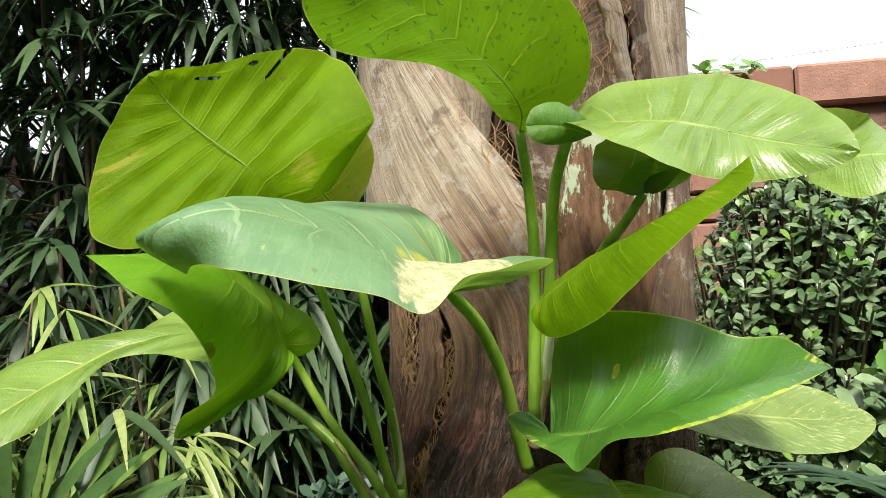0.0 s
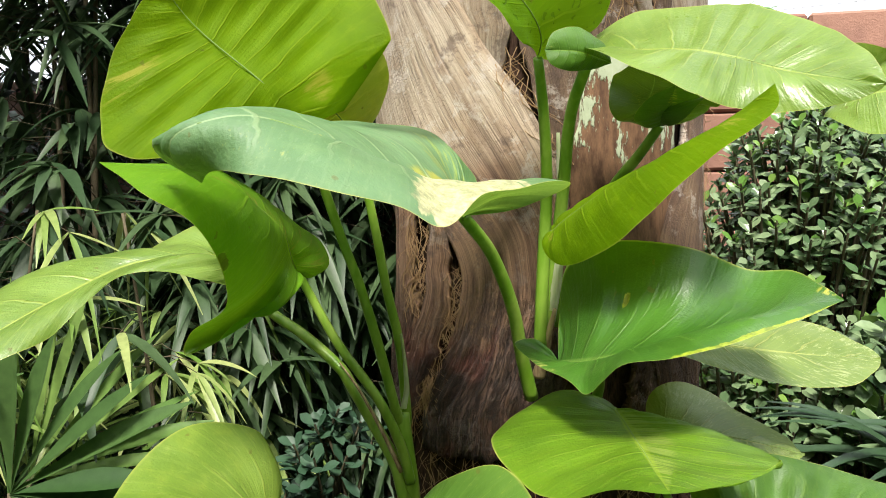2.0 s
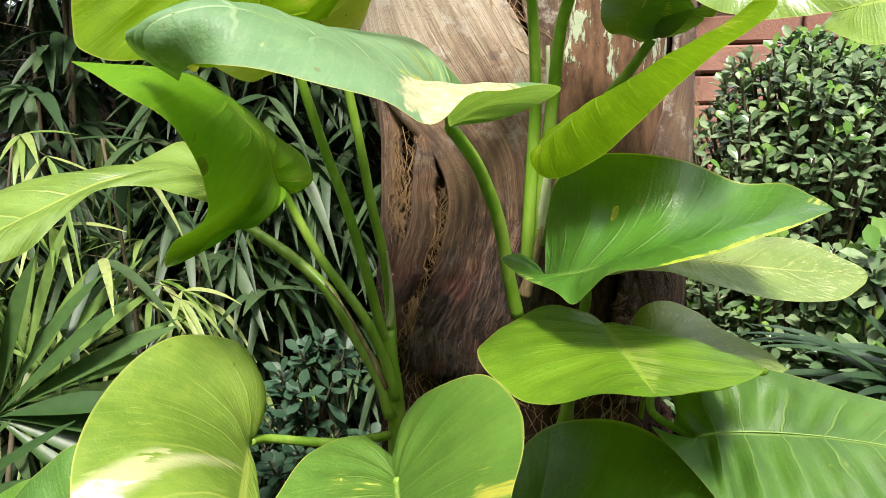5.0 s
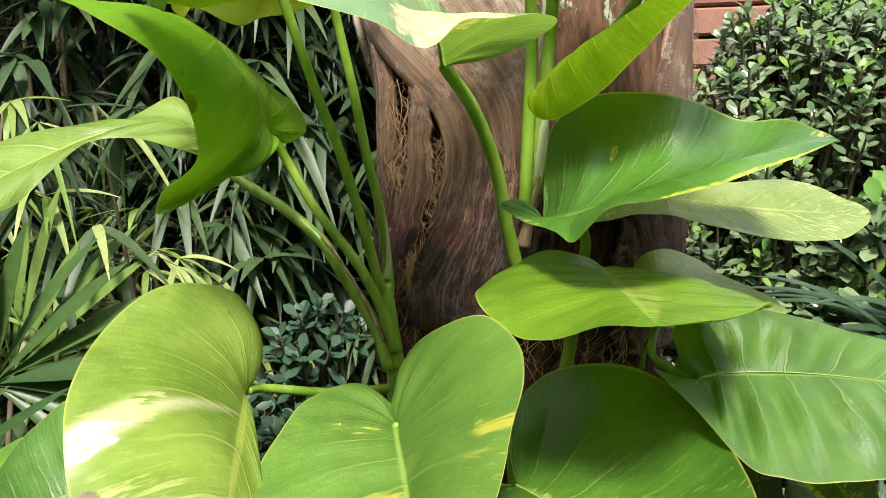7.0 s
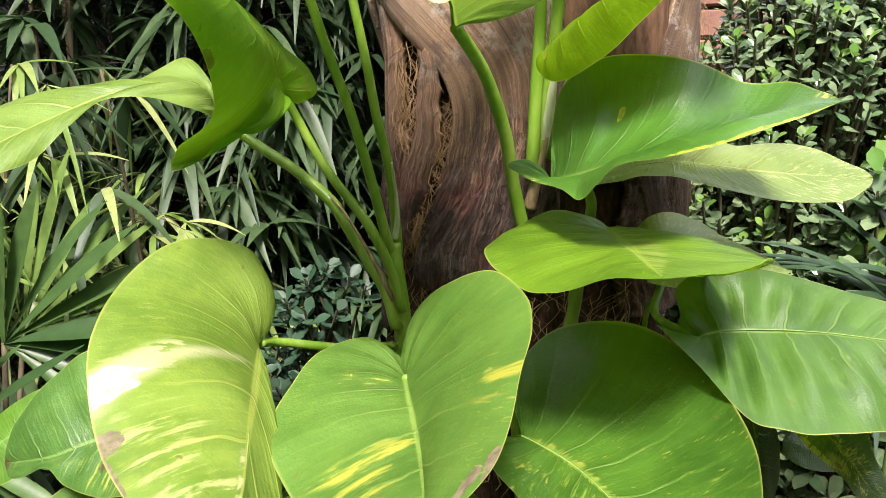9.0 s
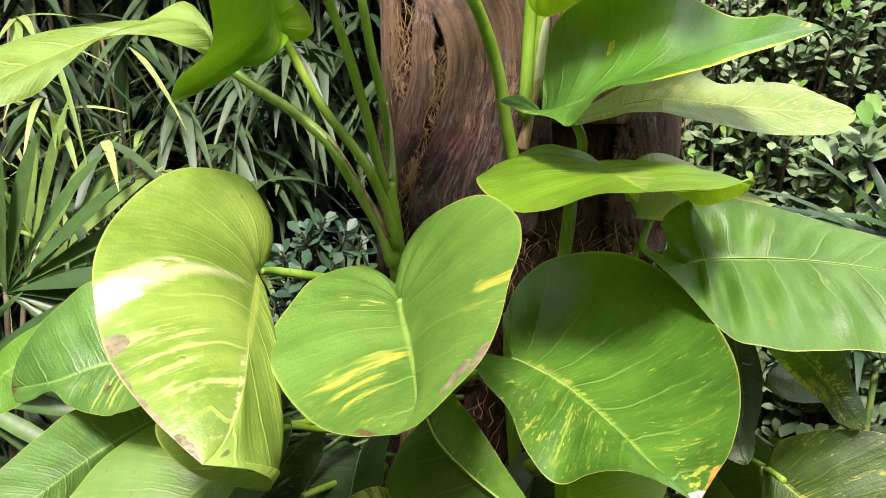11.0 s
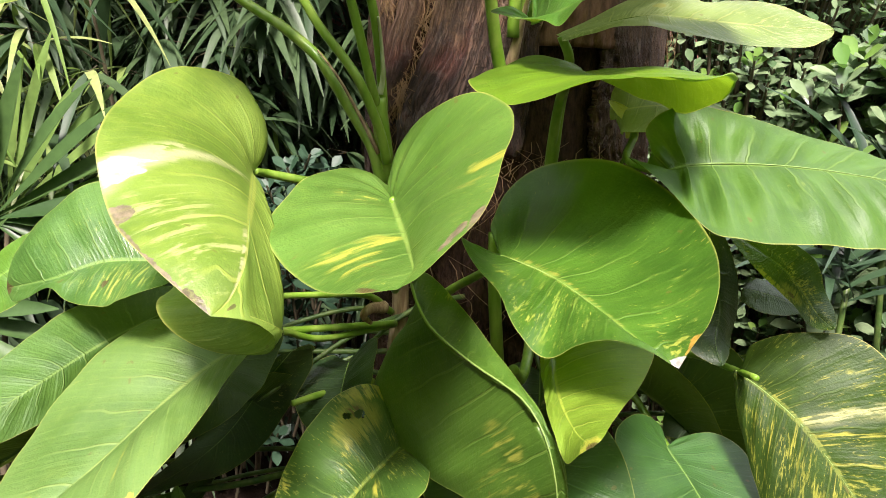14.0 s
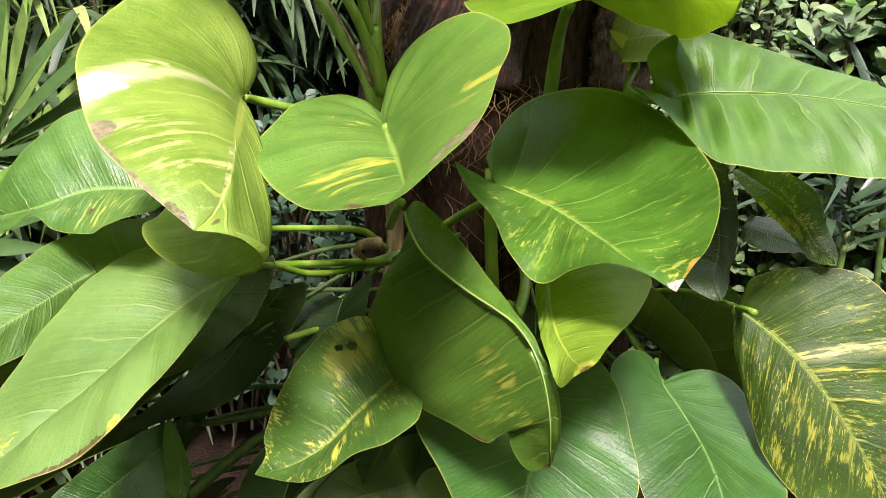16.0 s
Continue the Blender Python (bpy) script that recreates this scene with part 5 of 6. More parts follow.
leaf('broad pale lime leaf with wet sheen', G_PALE, ((0.192, 1.041, 1.683), (0.365, 0.894, 1.645), (0.289, 0.997, 1.665), (0.446, 0.848, 1.601)), ((-0.38, -0.66, -0.65), (-0.47, -0.75, -0.46), (-0.22, -0.52, -0.83)), (0.095, 0.126), (0.06, 0.14), (1.22, 1.40), (0.18, 0.03, 0.11, 0.04), (0.47, -0.14, -0.08, 0.01, 0.13, -0.07), (0.55, -0.35, -0.12, -0.09, 0.22, -0.10), 4.5)
draped_leaf('rolled dark green leaf lobe', G_MID, ((0.200, 1.040, 1.666), (0.152, 1.000, 1.670), (0.107, 0.985, 1.669)), ((0.191, 1.040, 1.690), (0.153, 1.010, 1.703), (0.119, 0.990, 1.692)), ((0.171, 1.030, 1.655), (0.137, 1.000, 1.647), (0.114, 0.985, 1.652)), (0.1, 0.1, 0.05, 0.1, 0.1, 0.05), 1.1)
draped_leaf('lit green lobe with a yellow spot', G_LOBE, ((0.281, 1.100, 1.597), (0.282, 1.060, 1.620), (0.283, 1.040, 1.640)), ((0.308, 1.090, 1.599), (0.333, 1.060, 1.612), (0.310, 1.050, 1.630)), ((0.262, 1.100, 1.594), (0.238, 1.080, 1.602), (0.252, 1.060, 1.625)), (0.08, 0.1, 0.05, 0.08, 0.1, 0.05), 1.1)
leaf('pale green leaf', G_PALE, ((0.491, 1.052, 1.624), (0.477, 1.022, 1.611), (0.527, 0.947, 1.633), (0.592, 0.952, 1.603)), ((-0.36, -0.72, -0.60), (-0.42, -0.55, -0.73), (-0.38, -0.67, -0.63)), (0.053, 0.092), (0.05, 0.19), (1.48, 1.42), (-0.15, -0.24, 0.13, -0.03), (-0.06, -0.20, -0.21, -0.09, -0.21, -0.25), (0.16, -0.04, -0.04, 0.07, -0.10, -0.15))
leaf('small dark glossy folded leaf', G_DARK, ((0.283, 1.114, 1.597), (0.213, 1.048, 1.617), (0.308, 1.155, 1.642), (0.246, 1.039, 1.681)), ((0.74, -0.66, -0.15), (0.82, -0.57, -0.08), (0.73, -0.63, -0.26)), (0.084, 0.057), (-0.06, 0.13), (1.48, 1.48), (0.29, 0.07, -0.16, -0.09), (0.11, -0.04, 0.03, -0.06, 0.00, -0.06), (0.32, 0.01, 0.17, -0.01, 0.11, -0.01))
leaf("small folded cream and lime young leaf", G_YOUNG, ((0.302, 1.120, 1.144), (0.313, 1.100, 1.164), (0.293, 1.090, 1.192), (0.256, 1.090, 1.198)), ((0.56, -0.51, -0.66), (0.56, -0.51, -0.66), (0.56, -0.51, -0.66)), (0.024, 0.020), (0.1, 0.1), (1.2, 1.2), (0, 0, 0, 0), (0.5, 0.5, 0.4, 0.5, 0.5, 0.4), (0.5, 0.4, 0.2, 0.5, 0.4, 0.2))
petiole([(0.302, 1.120, 1.146), (0.304, 1.140, 1.123), (0.301, 1.170, 1.099), (0.304, 1.200, 1.060)], 0.004, 0.005, "", M_STALK)
petiole([(0.107, 1.050, 1.674), (0.121, 1.100, 1.610), (0.131, 1.140, 1.519), (0.129, 1.160, 1.399), (0.127, 1.170, 1.286)], 0.008, 0.012, '', M_STALK)
petiole([(0.167, 1.030, 1.664), (0.156, 1.090, 1.608), (0.153, 1.130, 1.518), (0.148, 1.160, 1.423), (0.139, 1.180, 1.317)], 0.009, 0.012, '', M_STALK)
petiole([(0.145, 1.130, 1.590), (0.151, 1.150, 1.495), (0.150, 1.160, 1.399), (0.140, 1.180, 1.325)], 0.003, 0.012, 'pale papery sheath', M_SHEATH)
petiole([(0.145, 1.150, 1.344), (0.136, 1.170, 1.294), (0.127, 1.190, 1.243)], 0.003, 0.012, 'dry brown husk', M_HUSK)
petiole([(0.284, 1.120, 1.599), (0.262, 1.150, 1.561), (0.232, 1.190, 1.515), (0.188, 1.200, 1.429), (0.151, 1.200, 1.315)], 0.008, 0.012, '', M_STALK)
petiole([(0.009, 0.956, 1.465), (0.047, 1.030, 1.421), (0.079, 1.090, 1.351), (0.098, 1.140, 1.276), (0.115, 1.170, 1.215)], 0.009, 0.012, '', M_STALK)
petiole([(-0.184, 0.980, 1.574), (-0.145, 1.040, 1.443), (-0.124, 1.070, 1.381), (-0.100, 1.110, 1.292), (-0.080, 1.140, 1.207), (-0.072, 1.160, 1.178)], 0.007, 0.009, '', M_STALK)
petiole([(-0.129, 1.080, 1.564), (-0.105, 1.110, 1.447), (-0.092, 1.130, 1.372), (-0.077, 1.150, 1.306), (-0.069, 1.170, 1.241), (-0.064, 1.180, 1.174)], 0.007, 0.009, '', M_STALK)
petiole([(-0.211, 1.101, 1.397), (-0.191, 1.120, 1.354), (-0.156, 1.120, 1.294), (-0.102, 1.110, 1.224), (-0.070, 1.135, 1.151), (-0.057, 1.150, 1.098)], 0.007, 0.009, '', M_STALK)
petiole([(-0.371, 1.270, 1.397), (-0.276, 1.240, 1.331), (-0.220, 1.220, 1.297), (-0.165, 1.200, 1.253), (-0.144, 1.190, 1.224), (-0.111, 1.180, 1.172), (-0.080, 1.165, 1.121), (-0.065, 1.160, 1.069)], 0.009, 0.012, 'thick stalk with a brown dry edge', M_STALK)
petiole([(-0.163, 1.187, 1.261), (-0.133, 1.173, 1.224), (-0.100, 1.163, 1.169), (-0.070, 1.150, 1.112)], 0.0015, 0.004, 'dry brown sheath edge', M_HUSK)
petiole([(-0.072, 1.140, 1.308), (-0.067, 1.155, 1.267), (-0.065, 1.165, 1.226), (-0.069, 1.170, 1.199)], 0.002, 0.0055, 'pale split sheath', M_SHEATH)
petiole([(-0.072, 1.160, 1.193), (-0.066, 1.160, 1.146), (-0.059, 1.165, 1.094), (-0.056, 1.180, 1.042), (-0.056, 1.200, 0.977)], 0.014, 0.017, 'climbing stem with a pale ring', M_STALK)
petiole([(-0.216, 0.936, 1.103), (-0.199, 0.970, 1.096), (-0.125, 1.020, 1.076), (-0.069, 1.150, 1.046)], 0.006, 0.008, '', M_STALK)
petiole([(-0.046, 0.880, 1.077), (-0.045, 0.980, 1.049), (-0.051, 1.100, 1.004), (-0.061, 1.200, 0.949)], 0.006, 0.009, '', M_STALK)
petiole([(0.088, 0.880, 1.004), (0.065, 1.000, 0.960), (0.033, 1.100, 0.912), (0.012, 1.200, 0.857)], 0.006, 0.009, '', M_STALK)
petiole([(0.299, 0.940, 1.108), (0.269, 1.020, 1.118), (0.298, 1.100, 1.147), (0.321, 1.160, 1.186)], 0.006, 0.007, '', M_STALK)
petiole([(0.190, 1.120, 1.286), (0.205, 1.130, 1.250), (0.202, 1.170, 1.184), (0.199, 1.200, 1.095), (0.183, 1.220, 1.011)], 0.008, 0.012, '', M_STALK)
petiole([(0.194, 1.060, 1.227), (0.196, 1.140, 1.196), (0.197, 1.200, 1.104), (0.200, 1.220, 1.014)], 0.008, 0.011, '', M_STALK)
petiole([(0.410, 0.880, 0.861), (0.421, 0.980, 0.839), (0.402, 1.080, 0.826), (0.366, 1.150, 0.802), (0.326, 1.220, 0.741)], 0.005, 0.007, '', M_STALK)
petiole([(-0.226, 1.000, 0.929), (-0.144, 1.060, 0.918), (-0.083, 1.100, 0.907), (-0.049, 1.170, 0.864)], 0.005, 0.007, '', M_STALK)
petiole([(-0.231, 1.020, 0.874), (-0.148, 1.100, 0.857), (-0.042, 1.200, 0.836)], 0.006, 0.007, '', M_STALK)
petiole([(-0.239, 0.900, 0.893), (-0.201, 1.020, 0.875), (-0.148, 1.100, 0.841), (-0.042, 1.210, 0.833)], 0.005, 0.007, '', M_STALK)
petiole([(-0.192, 1.080, 0.747), (-0.151, 1.120, 0.747), (-0.077, 1.200, 0.738)], 0.006, 0.007, '', M_STALK)
petiole([(-0.348, 1.020, 0.640), (-0.287, 1.100, 0.607), (-0.210, 1.160, 0.598), (-0.086, 1.200, 0.615)], 0.006, 0.007, '', M_STALK_OLD)
petiole([(-0.318, 0.980, 0.550), (-0.280, 1.060, 0.558), (-0.235, 1.140, 0.564), (-0.123, 1.200, 0.605)], 0.011, 0.01, '', M_STALK_OLD)
petiole([(0.002, 1.060, 0.713), (0.021, 1.150, 0.761), (0.030, 1.200, 0.820)], 0.006, 0.009, '', M_STALK)
petiole([(-0.026, 0.950, 0.978), (-0.034, 1.050, 0.946), (-0.043, 1.180, 0.898)], 0.006, 0.009, '', M_STALK)
petiole([(0.122, 1.000, 0.829), (0.150, 1.100, 0.779), (0.174, 1.180, 0.809), (0.169, 1.200, 0.869)], 0.009, 0.012, '', M_STALK)
petiole([(0.370, 1.050, 0.686), (0.343, 1.140, 0.730), (0.319, 1.200, 0.767)], 0.006, 0.008, '', M_STALK)
petiole([(-0.044, 1.220, 0.980), (-0.034, 1.240, 0.866), (-0.042, 1.240, 0.770), (-0.049, 1.260, 0.600), (-0.036, 1.280, 0.347)], 0.016, 0.018, 'woody climbing stem with root scars', M_HUSK)
petiole([(0.115, 1.210, 0.985), (0.119, 1.220, 0.892), (0.126, 1.220, 0.797), (0.146, 1.240, 0.589), (0.167, 1.250, 0.365)], 0.012, 0.014, 'climbing stem', M_STALK)
petiole([(-0.060, 1.130, 0.882), (-0.079, 1.100, 0.887), (-0.089, 1.100, 0.876), (-0.079, 1.120, 0.860)], 0.012, 0.004, 'dry curled brown sheath', M_HUSK)


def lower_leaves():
    """Filler leaves low on the vine, close against the trunk, their green darkened for shade."""
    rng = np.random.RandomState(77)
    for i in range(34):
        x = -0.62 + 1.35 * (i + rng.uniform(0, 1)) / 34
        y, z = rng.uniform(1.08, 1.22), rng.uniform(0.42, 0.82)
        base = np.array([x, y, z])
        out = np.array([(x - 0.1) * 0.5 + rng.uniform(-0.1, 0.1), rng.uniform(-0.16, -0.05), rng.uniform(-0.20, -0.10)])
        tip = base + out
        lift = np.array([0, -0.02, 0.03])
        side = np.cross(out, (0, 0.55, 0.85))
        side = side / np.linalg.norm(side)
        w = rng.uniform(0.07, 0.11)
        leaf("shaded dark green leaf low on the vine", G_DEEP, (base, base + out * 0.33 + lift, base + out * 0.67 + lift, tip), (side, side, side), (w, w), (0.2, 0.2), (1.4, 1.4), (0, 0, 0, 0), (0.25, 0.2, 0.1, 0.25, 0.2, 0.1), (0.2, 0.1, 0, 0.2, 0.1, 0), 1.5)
        foot = np.array([0.154 + 0.5 * (x - 0.154) * 0.5, 1.28, z + rng.uniform(-0.05, 0.12)])
        petiole([base, (base + foot) / 2 + np.array([0, 0, 0.03]), foot], 0.004, 0.006, "", M_STALK_OLD)


lower_leaves()


# ---- planting behind the trunk ----


class Heap:
    """Collects many small blades into one mesh."""

    def __init__(self):
        self.v, self.f = [], []

    def blade(self, base, way, up, length, width, droop, fold=0.25, steps=5, widest=0.35):
        way, up = unit(np.array(way, float)), np.array(up, float)
        side = unit(np.cross(way, up))
        nrm = np.cross(side, way)
        b = len(self.v)
        for i in range(steps + 1):
            w = i / steps
            c = np.array(base) + way * (length * w) + np.array([0, 0, -1.0]) * droop * length * w * w
            q = w ** (math.log(0.5) / math.log(widest)) if w > 0 else 0
            h = 0.5 * width * (math.sin(math.pi * min(max(q, 0.04), 0.985)) ** 0.8)
            self.v += [c - side * h + nrm * h * fold, c, c + side * h + nrm * h * fold]
        for i in range(steps):
            o = b + 3 * i
            self.f += [(o, o + 1, o + 4, o + 3), (o + 1, o + 2, o + 5, o + 4)]

    def twig(self, points, r0, r1, sides=5):
        c = np.array(points, float)
        t = unit(np.gradient(c, axis=0))
        a = unit(np.cross(t, np.array([0.13, 0.97, 0.2])))
        bb = np.cross(t, a)
        o = len(self.v)
        n = len(c)
        for i in range(n):
            r = r0 + (r1 - r0) * i / (n - 1)
            for j in range(sides):
                g = 2 * math.pi * j / sides
                self.v.append(c[i] + r * (math.cos(g) * a[i] + math.sin(g) * bb[i]))
        for i in range(n - 1):
            for j in range(sides):
                self.f.append((o + i * sides + j, o + i * sides + (j + 1) % sides, o + (i + 1) * sides + (j + 1) % sides, o + (i + 1) * sides + j))

    def done(self, name, material, parent, label=""):
        ob = finish(name, self.v, self.f, material, parent, label=label)
        tagged(ob, kind="stuff")
        return ob


def bamboo(at, seed, height, culms, spread, leaves, lit, arch=0.0):
    """A clump of cane stems with drooping lance-shaped leaves."""
    rng = np.random.RandomState(seed)
    root = new("bamboo_clump")
    root.location = (*at, 0)
    tagged(root, "dense dark bamboo clump with drooping lance-shaped leaves", "bamboo", "bamboo behind the trunk")
    stems, dark, pale = Heap(), Heap(), Heap()
    for _ in range(culms):
        x, y = rng.uniform(-spread, spread), rng.uniform(-0.25, 0.25)
        lean = rng.uniform(-0.25, 0.25), rng.uniform(-0.35, 0.05) - arch
        h = height * rng.uniform(0.75, 1.1)
        w = np.linspace(0, 1, 9)
        c = np.stack([x + lean[0] * w ** 1.6, y + lean[1] * w ** 1.6, h * w], 1)
        tube("cane", c, 0.011, 0.004, M_TWIG, root, 14, 6)
        for _ in range(leaves):
            k = rng.uniform(0.12, 1.0)
            p = np.array([np.interp(k, w, c[:, i]) for i in range(3)])
            ang = rng.uniform(0, 2 * math.pi)
            out = np.array([math.cos(ang), math.sin(ang) - 0.5, 0])
            reach = rng.uniform(0.05, 0.30)
            q = p + out * reach + np.array([0, 0, rng.uniform(-0.03, 0.10)])
            stems.twig([p, (p + q) / 2 + np.array([0, 0, 0.02]), q], 0.002, 0.001, 3)
            for i in range(rng.randint(3, 7)):
                a2 = ang + rng.uniform(-1.3, 1.3)
                way = (math.cos(a2), math.sin(a2) - 0.3, rng.uniform(-1.1, 0.25))
                # only blades high on a cane take the colour painted as sunlit
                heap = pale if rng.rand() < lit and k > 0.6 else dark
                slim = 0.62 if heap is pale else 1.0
                heap.blade(q, way, (rng.uniform(-0.4, 0.4), -0.3, 1), rng.uniform(0.13, 0.26), slim * rng.uniform(0.022, 0.038), rng.uniform(0.15, 0.75), 0.25, 7, 0.30)
    stems.done("twig_mass", M_TWIG, root)
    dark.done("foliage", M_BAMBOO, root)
    pale.done("pale_foliage", M_BAMBOO_LIT, root, "pale leaves coloured as if sunlit")
    return root


def rosette_shrub(at, seed, size, height, count, leaf_len, old, young, share, label, low=0.0):
    """A bush whose twigs end in rosettes of blunt leathery leaves."""
    rng = np.random.RandomState(seed)
    root = new("shrub")
    root.location = (*at, 0)
    tagged(root, label, "shrub")
    twigs, a, b = Heap(), Heap(), Heap()
    for _ in range(count):
        th = rng.uniform(0, 2 * math.pi)
        rr = math.sqrt(rng.uniform(0, 1))
        z = height * (low + (1 - low) * rng.uniform(0, 1) ** 0.8)
        bulge = math.sqrt(max(0.05, 1 - (2 * z / height - 1) ** 4))
        p = np.array([size[0] * rr * math.cos(th) * bulge, size[1] * rr * math.sin(th) * bulge, z])
        way = unit(np.array([0.5 * math.cos(th), 0.5 * math.sin(th) - 0.45, rng.uniform(0.9, 1.6)]))
        twigs.twig([p - way * 0.22 - np.array([0, 0, 0.06]), p - way * 0.1, p], 0.005, 0.003, 4)
        s1 = unit(np.cross(way, np.array([0.3, 0.2, 1.0])))
        s2 = np.cross(way, s1)
        n = rng.randint(7, 12)
        g0 = rng.uniform(0, 6.28)
        fresh = rng.rand() < share
        for i in range(n):
            g = g0 + i * 2.4
            tier = i / n
            out = s1 * math.cos(g) + s2 * math.sin(g)
            d = unit(out + way * (0.05 + 1.3 * tier))
            heap = b if fresh and tier > 0.6 else a
            heap.blade(p - way * 0.07 * (1 - tier), d, way, leaf_len * rng.uniform(0.75, 1.2) * (1 - 0.35 * tier), leaf_len * 0.43, 0.06, 0.25, 5, 0.66)
    twigs.done("twig_mass", M_TWIG, root)
    a.done("foliage", old, root)
    b.done("young_foliage", young, root, "bright fresh green leaf rosettes")
    return root


def fan_palm(at, seed, fronds, label):
    """Low fan palm: stalks with fans of stiff pleated strap blades."""
    rng = np.random.RandomState(seed)
    root = new("fan_palm")
    root.location = (*at, 0)
    tagged(root, label, "fan palm")
    for hub, lean, first, last, length, width, n, material in fronds:
        hub = np.array(hub)
        h = Heap()
        for i in range(n):
            g = radians(first + (last - first) * i / (n - 1) + rng.uniform(-3, 3))
            d = np.array([math.cos(g), lean + rng.uniform(-0.12, 0.12), math.sin(g)])
            up = np.array([-math.sin(g) * 0.5, -0.75, 0.5 * math.cos(g) + 0.25]) + rng.uniform(-0.25, 0.25, 3)
            h.blade(hub, d, up, length * rng.uniform(0.78, 1.08), width * rng.uniform(0.8, 1.15), rng.uniform(0.0, 0.08), 0.5, 8, 0.62)
        h.done("fan", material, root)
        tube("stalk", [(0, 0, 0), hub * (0.4, 0.4, 0.6), hub], 0.009, 0.006, M_TWIG, root, 16, 8)
    return root


def strap_plant(at, seed, hub, count, length, width, label, material=None):
    rng = np.random.RandomState(seed)
    root = new("strap_leaf_plant")
    root.location = (*at, 0)
    tagged(root, label, "palm")
    h = Heap()
    for i in range(count):
        g = radians(rng.uniform(-80, 80)) + math.pi / 2
        d = (-math.cos(g) * 1.0, rng.uniform(-0.7, 0.3), 0.35 + 0.6 * math.sin(g) * rng.uniform(0.2, 1))
        h.blade(np.array(hub) + rng.uniform(-0.04, 0.04, 3), d, (0, -0.5, 1), length * rng.uniform(0.7, 1.15), width, rng.uniform(0.2, 0.6), 0.3, 8, 0.4)
    h.done("foliage", material or M_STRAP, root)
    tube("stem", [(0, 0, 0), (hub[0] * 0.5, hub[1] * 0.5, hub[2] * 0.55), hub], 0.009, 0.006, M_STALK_OLD, root, 12, 8)
    return root


# last value arches the tall unseen tops forward, added to shade the clumps
for i_, (x_, y_, h_, lit_, a_) in enumerate([(-2.2, 2.9, 4.2, 0.05, 0.3), (-1.55, 2.8, 4.2, 0.06, 0.3), (-0.95, 2.9, 4.4, 0.05, 0.3), (-0.45, 2.95, 4.2, 0.04, 0.3), (-1.9, 3.5, 4.6, 0.0, 0.9), (-1.1, 3.6, 4.8, 0.0, 0.9), (-0.3, 3.6, 4.6, 0.0, 0.9), (0.15, 3.15, 3.6, 0.0, 0.5)]):
    bamboo((x_, y_), 40 + i_, h_, 10, 0.36, 62, lit_, a_)
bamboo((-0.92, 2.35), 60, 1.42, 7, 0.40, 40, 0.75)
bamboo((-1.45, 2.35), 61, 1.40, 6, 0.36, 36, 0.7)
rosette_shrub((1.00, 2.05), 70, (0.52, 0.34), 1.80, 1750, 0.050, M_FICUS, M_FICUS_NEW, 0.4, "dense glossy dark green shrub with rosettes of blunt leaves", 0.12)
rosette_shrub((1.75, 2.05), 71, (0.50, 0.36), 1.74, 1450, 0.052, M_FICUS, M_FICUS_NEW, 0.4, "dense glossy dark green shrub with rosettes of blunt leaves", 0.12)
rosette_shrub((0.62, 2.6), 72, (0.45, 0.3), 1.65, 560, 0.054, M_FICUS, M_FICUS_NEW, 0.2, "dense glossy dark green shrub with rosettes of blunt leaves", 0.12)
rosette_shrub((1.17, 1.74), 75, (0.40, 0.22), 1.38, 340, 0.085, M_FICUS, M_FICUS_NEW, 0.45, "glossy green shrub with larger blunt leaves and fresh lime tips", 0.4)
rosette_shrub((-0.27, 1.92), 73, (0.22, 0.14), 1.06, 52, 0.064, M_ROSE, M_ROSE, 0.0, "low shaded blue-green shrub with blunt rosette leaves", 0.35)
rosette_shrub((-0.50, 2.05), 74, (0.25, 0.16), 0.85, 52, 0.064, M_ROSE, M_ROSE, 0.0, "low shaded blue-green shrub with blunt rosette leaves", 0.35)
fan_palm((-0.93, 1.70), 80, [((0.02, 0.0, 0.915), -0.12, 100, -35, 0.43, 0.054, 10, M_FAN), ((-0.02, 0.16, 0.90), 0.05, 95, 10, 0.46, 0.036, 9, M_FAN_LIT), ((-0.10, -0.06, 0.72), -0.2, 110, -30, 0.40, 0.036, 12, M_FAN), ((-0.42, 0.1, 1.0), 0.0, 120, 10, 0.45, 0.040, 11, M_FAN)], "low fan palm with dark green strap-like blades")
strap_plant((1.02, 1.55), 81, (-0.05, 0, 0.98), 26, 0.55, 0.024, "dark green strap-leaved palm seedling under the shrub")
strap_plant((0.78, 1.42), 82, (0.05, 0, 0.86), 18, 0.45, 0.022, "dark green strap-leaved palm seedling under the shrub")


# ---- on and above the wall ----


def wall_creeper():
    """A few small rounded leaves of a creeper that reach over the coping."""
    rng = np.random.RandomState(91)
    root = new("wall_creeper")
    root.matrix_world = WALL_AT @ Matrix.Translation((-0.50, -0.16, WALL_TOP - 0.045))
    tagged(root, "thin creeper with small lime leaves over the wall coping", "creeper")
    h, tw = Heap(), Heap()
    tw.twig([(-0.35, 0.05, 0), (-0.15, 0.02, 0.05), (0.1, 0.03, 0.01), (0.3, 0.05, 0.02)], 0.004, 0.002)
    for _ in range(70):
        p = np.array([rng.uniform(-0.36, 0.34), rng.uniform(-0.05, 0.1), rng.uniform(0.0, 0.09)])
        p[2] *= 1.0 if p[0] < 0 else 0.55
        h.blade(p, (rng.uniform(-1, 1), rng.uniform(-1, 0.2), rng.uniform(-0.4, 0.6)), (0, -0.6, 1), rng.uniform(0.045, 0.075), rng.uniform(0.04, 0.06), 0.1, 0.15, 5, 0.5)
    tw.done("stem", M_TWIG, root)
    h.done("foliage", M_FICUS_NEW, root)


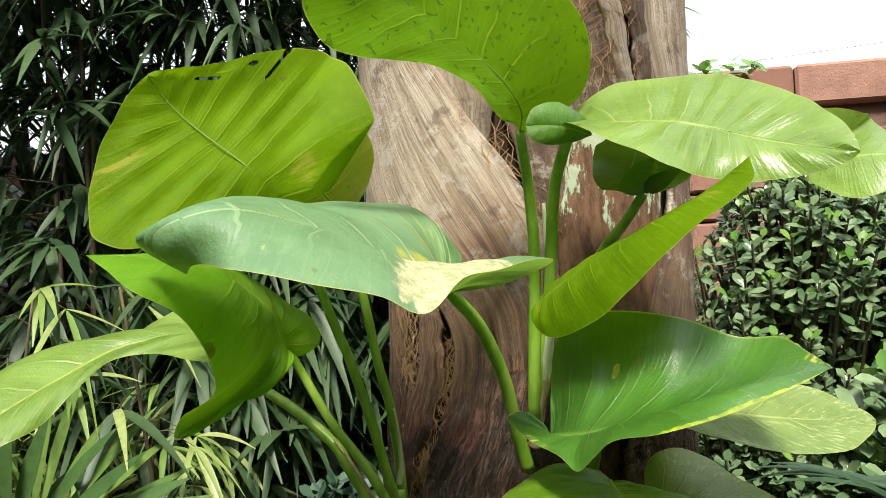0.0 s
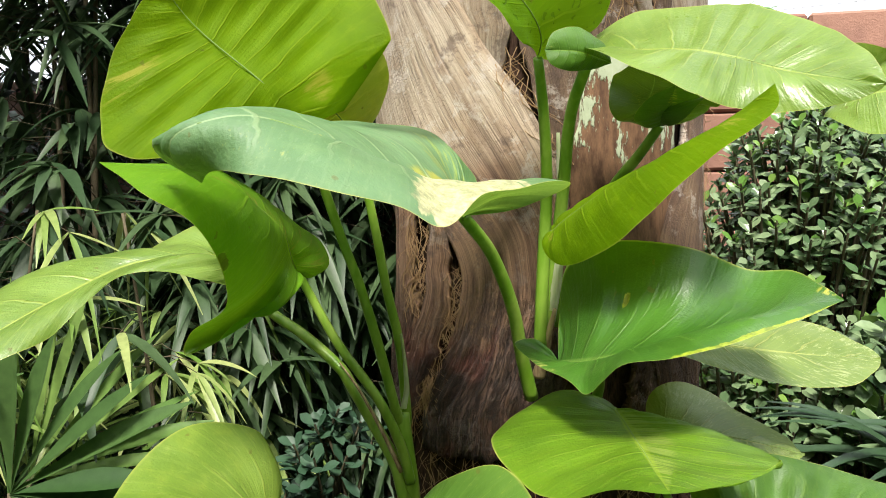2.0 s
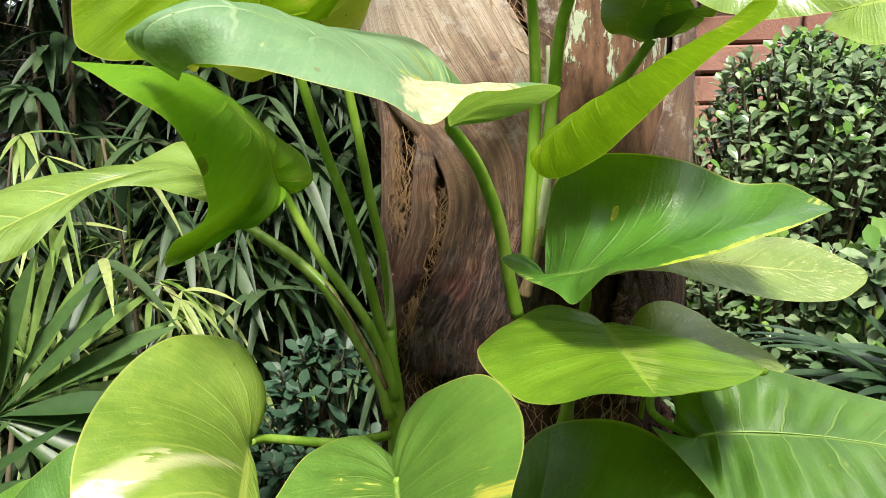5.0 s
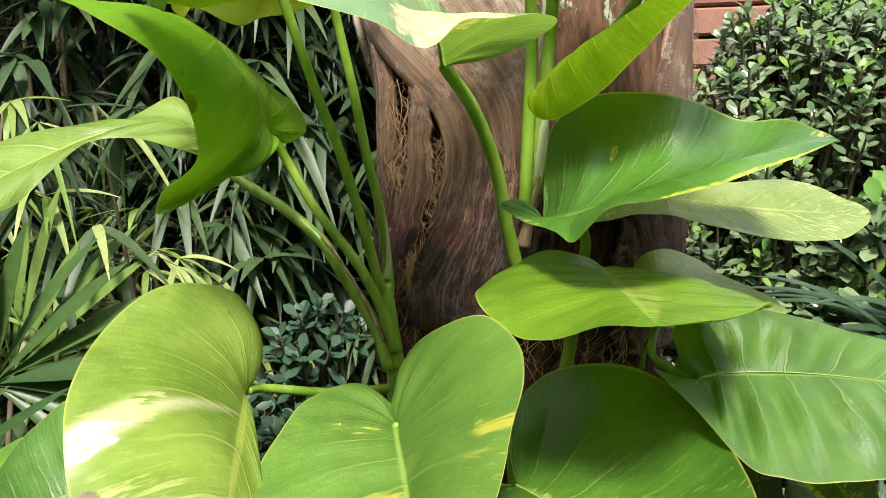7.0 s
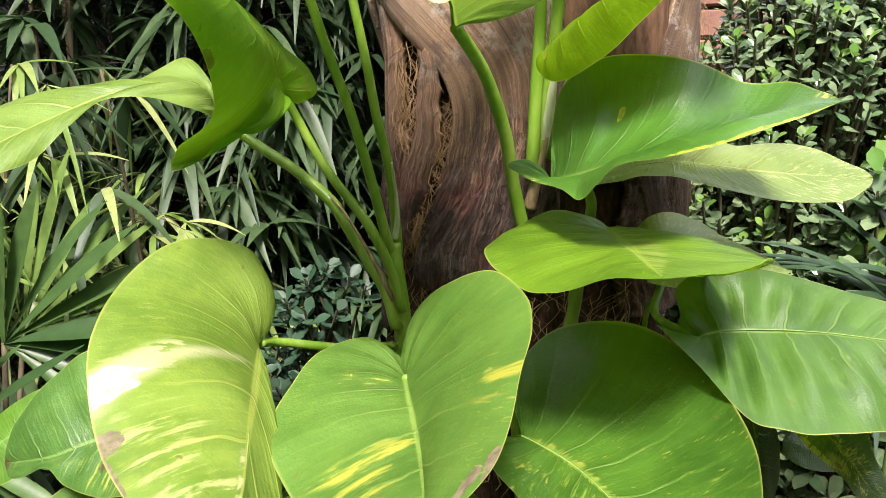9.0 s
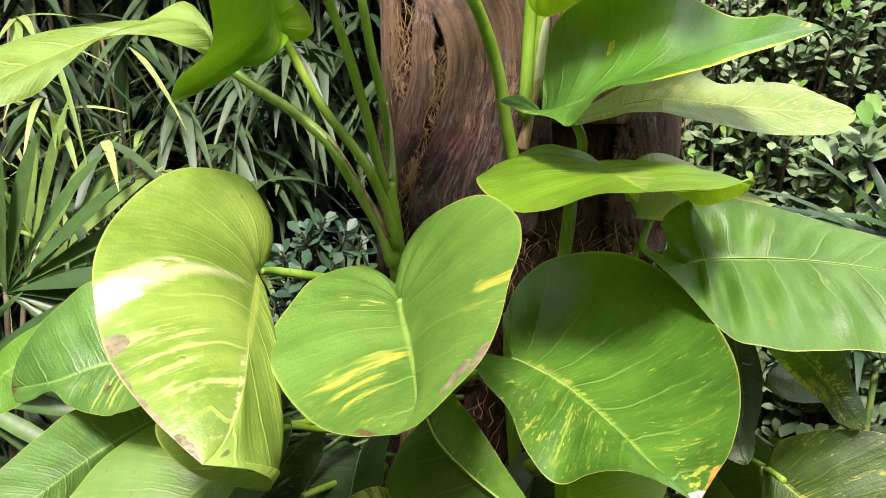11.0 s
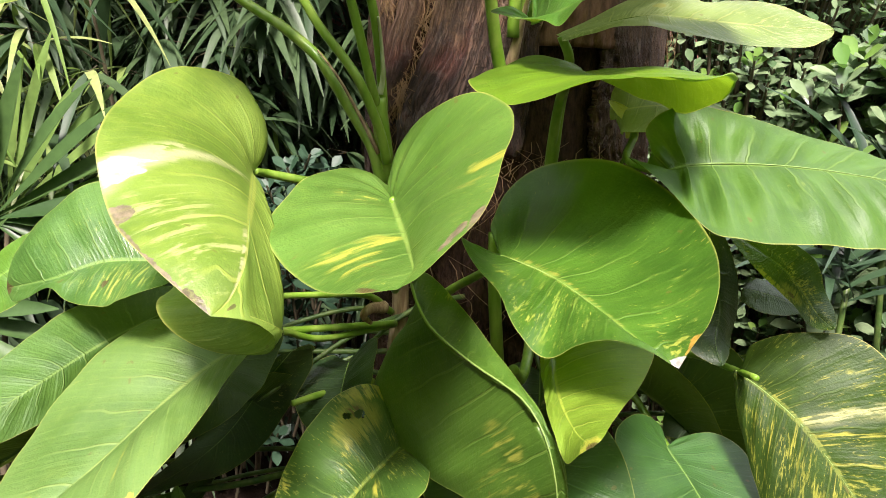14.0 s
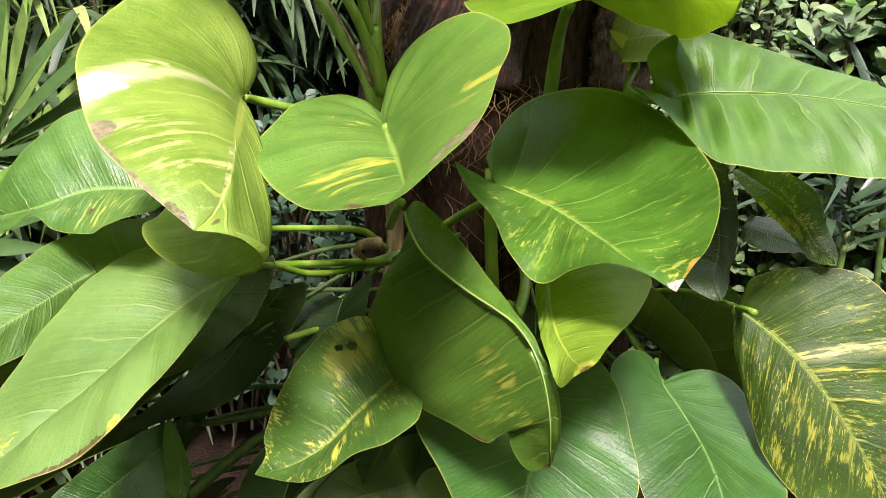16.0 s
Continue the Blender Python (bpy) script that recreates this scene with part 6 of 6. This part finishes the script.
wall_creeper()


def hedge(name, x0, y0, x1, y1, height):
    """An unseen clipped hedge with an uneven leafy face, added to close the garden and cut low sky light."""
    n, m = 90, 40
    along = unit(np.array([x1 - x0, y1 - y0, 0.0]))
    out = np.array([-along[1], along[0], 0.0])
    size = math.hypot(x1 - x0, y1 - y0)
    verts = []
    for side in (1, -1):
        for i in range(n):
            for j in range(m):
                p = np.array([x0, y0, 0.0]) + along * size * i / (n - 1) + np.array([0, 0, height * j / (m - 1)])
                bump = 0.5 * side * (1 - (j / (m - 1)) ** 8) + 0.22 * noise.noise(p * 1.3) + 0.12 * noise.noise(p * 4.1)
                verts.append(p + out * bump + np.array([0, 0, 0.3 * noise.noise(p * 0.9) * j / (m - 1)]))
    k = n * m
    faces = [(o + i * m + j, o + (i + 1) * m + j, o + (i + 1) * m + j + 1, o + i * m + j + 1) for o in (0, k) for i in range(n - 1) for j in range(m - 1)]
    faces += [(i * m + m - 1, (i + 1) * m + m - 1, k + (i + 1) * m + m - 1, k + i * m + m - 1) for i in range(n - 1)]
    tagged(finish(name, verts, faces, M_HEDGE), "unseen tall dense dark green hedge added to cut low sky light", "hedge", kind="structure")


k = Nodes("hedge_leaf_mass")
M_HEDGE = k.surface(k.mix(k.ramp(k.noise(k.coords(), 14.0, 5.0, 0.7), 0.35, 0.65), (0.015, 0.035, 0.012), (0.07, 0.13, 0.04)), 0.6, k.bump(k.noise(k.coords(), 20.0, 5.0, 0.7), 1.0, 0.08))
# no hedge is known here; these block low sky and darken reflections
hedge("hedge_south", -7.0, -5.0, 7.5, -5.0, 4.4)
hedge("hedge_west", -4.2, -5.0, -4.2, 5.0, 4.6)
hedge("hedge_east", 5.2, 2.4, 5.2, -5.0, 4.6)
k = Nodes("cable_grey")
M_CABLE = k.surface((0.62, 0.62, 0.63), 0.6)
cable = tube("overhead_cable", [(0.4, 7.0, 3.40), (2.2, 7.0, 3.47), (5.0, 7.0, 3.80)], 0.004, 0.004, M_CABLE, None, 24, 6)
tagged(cable, "thin grey overhead cable across the pale sky", "cable", kind="structure")
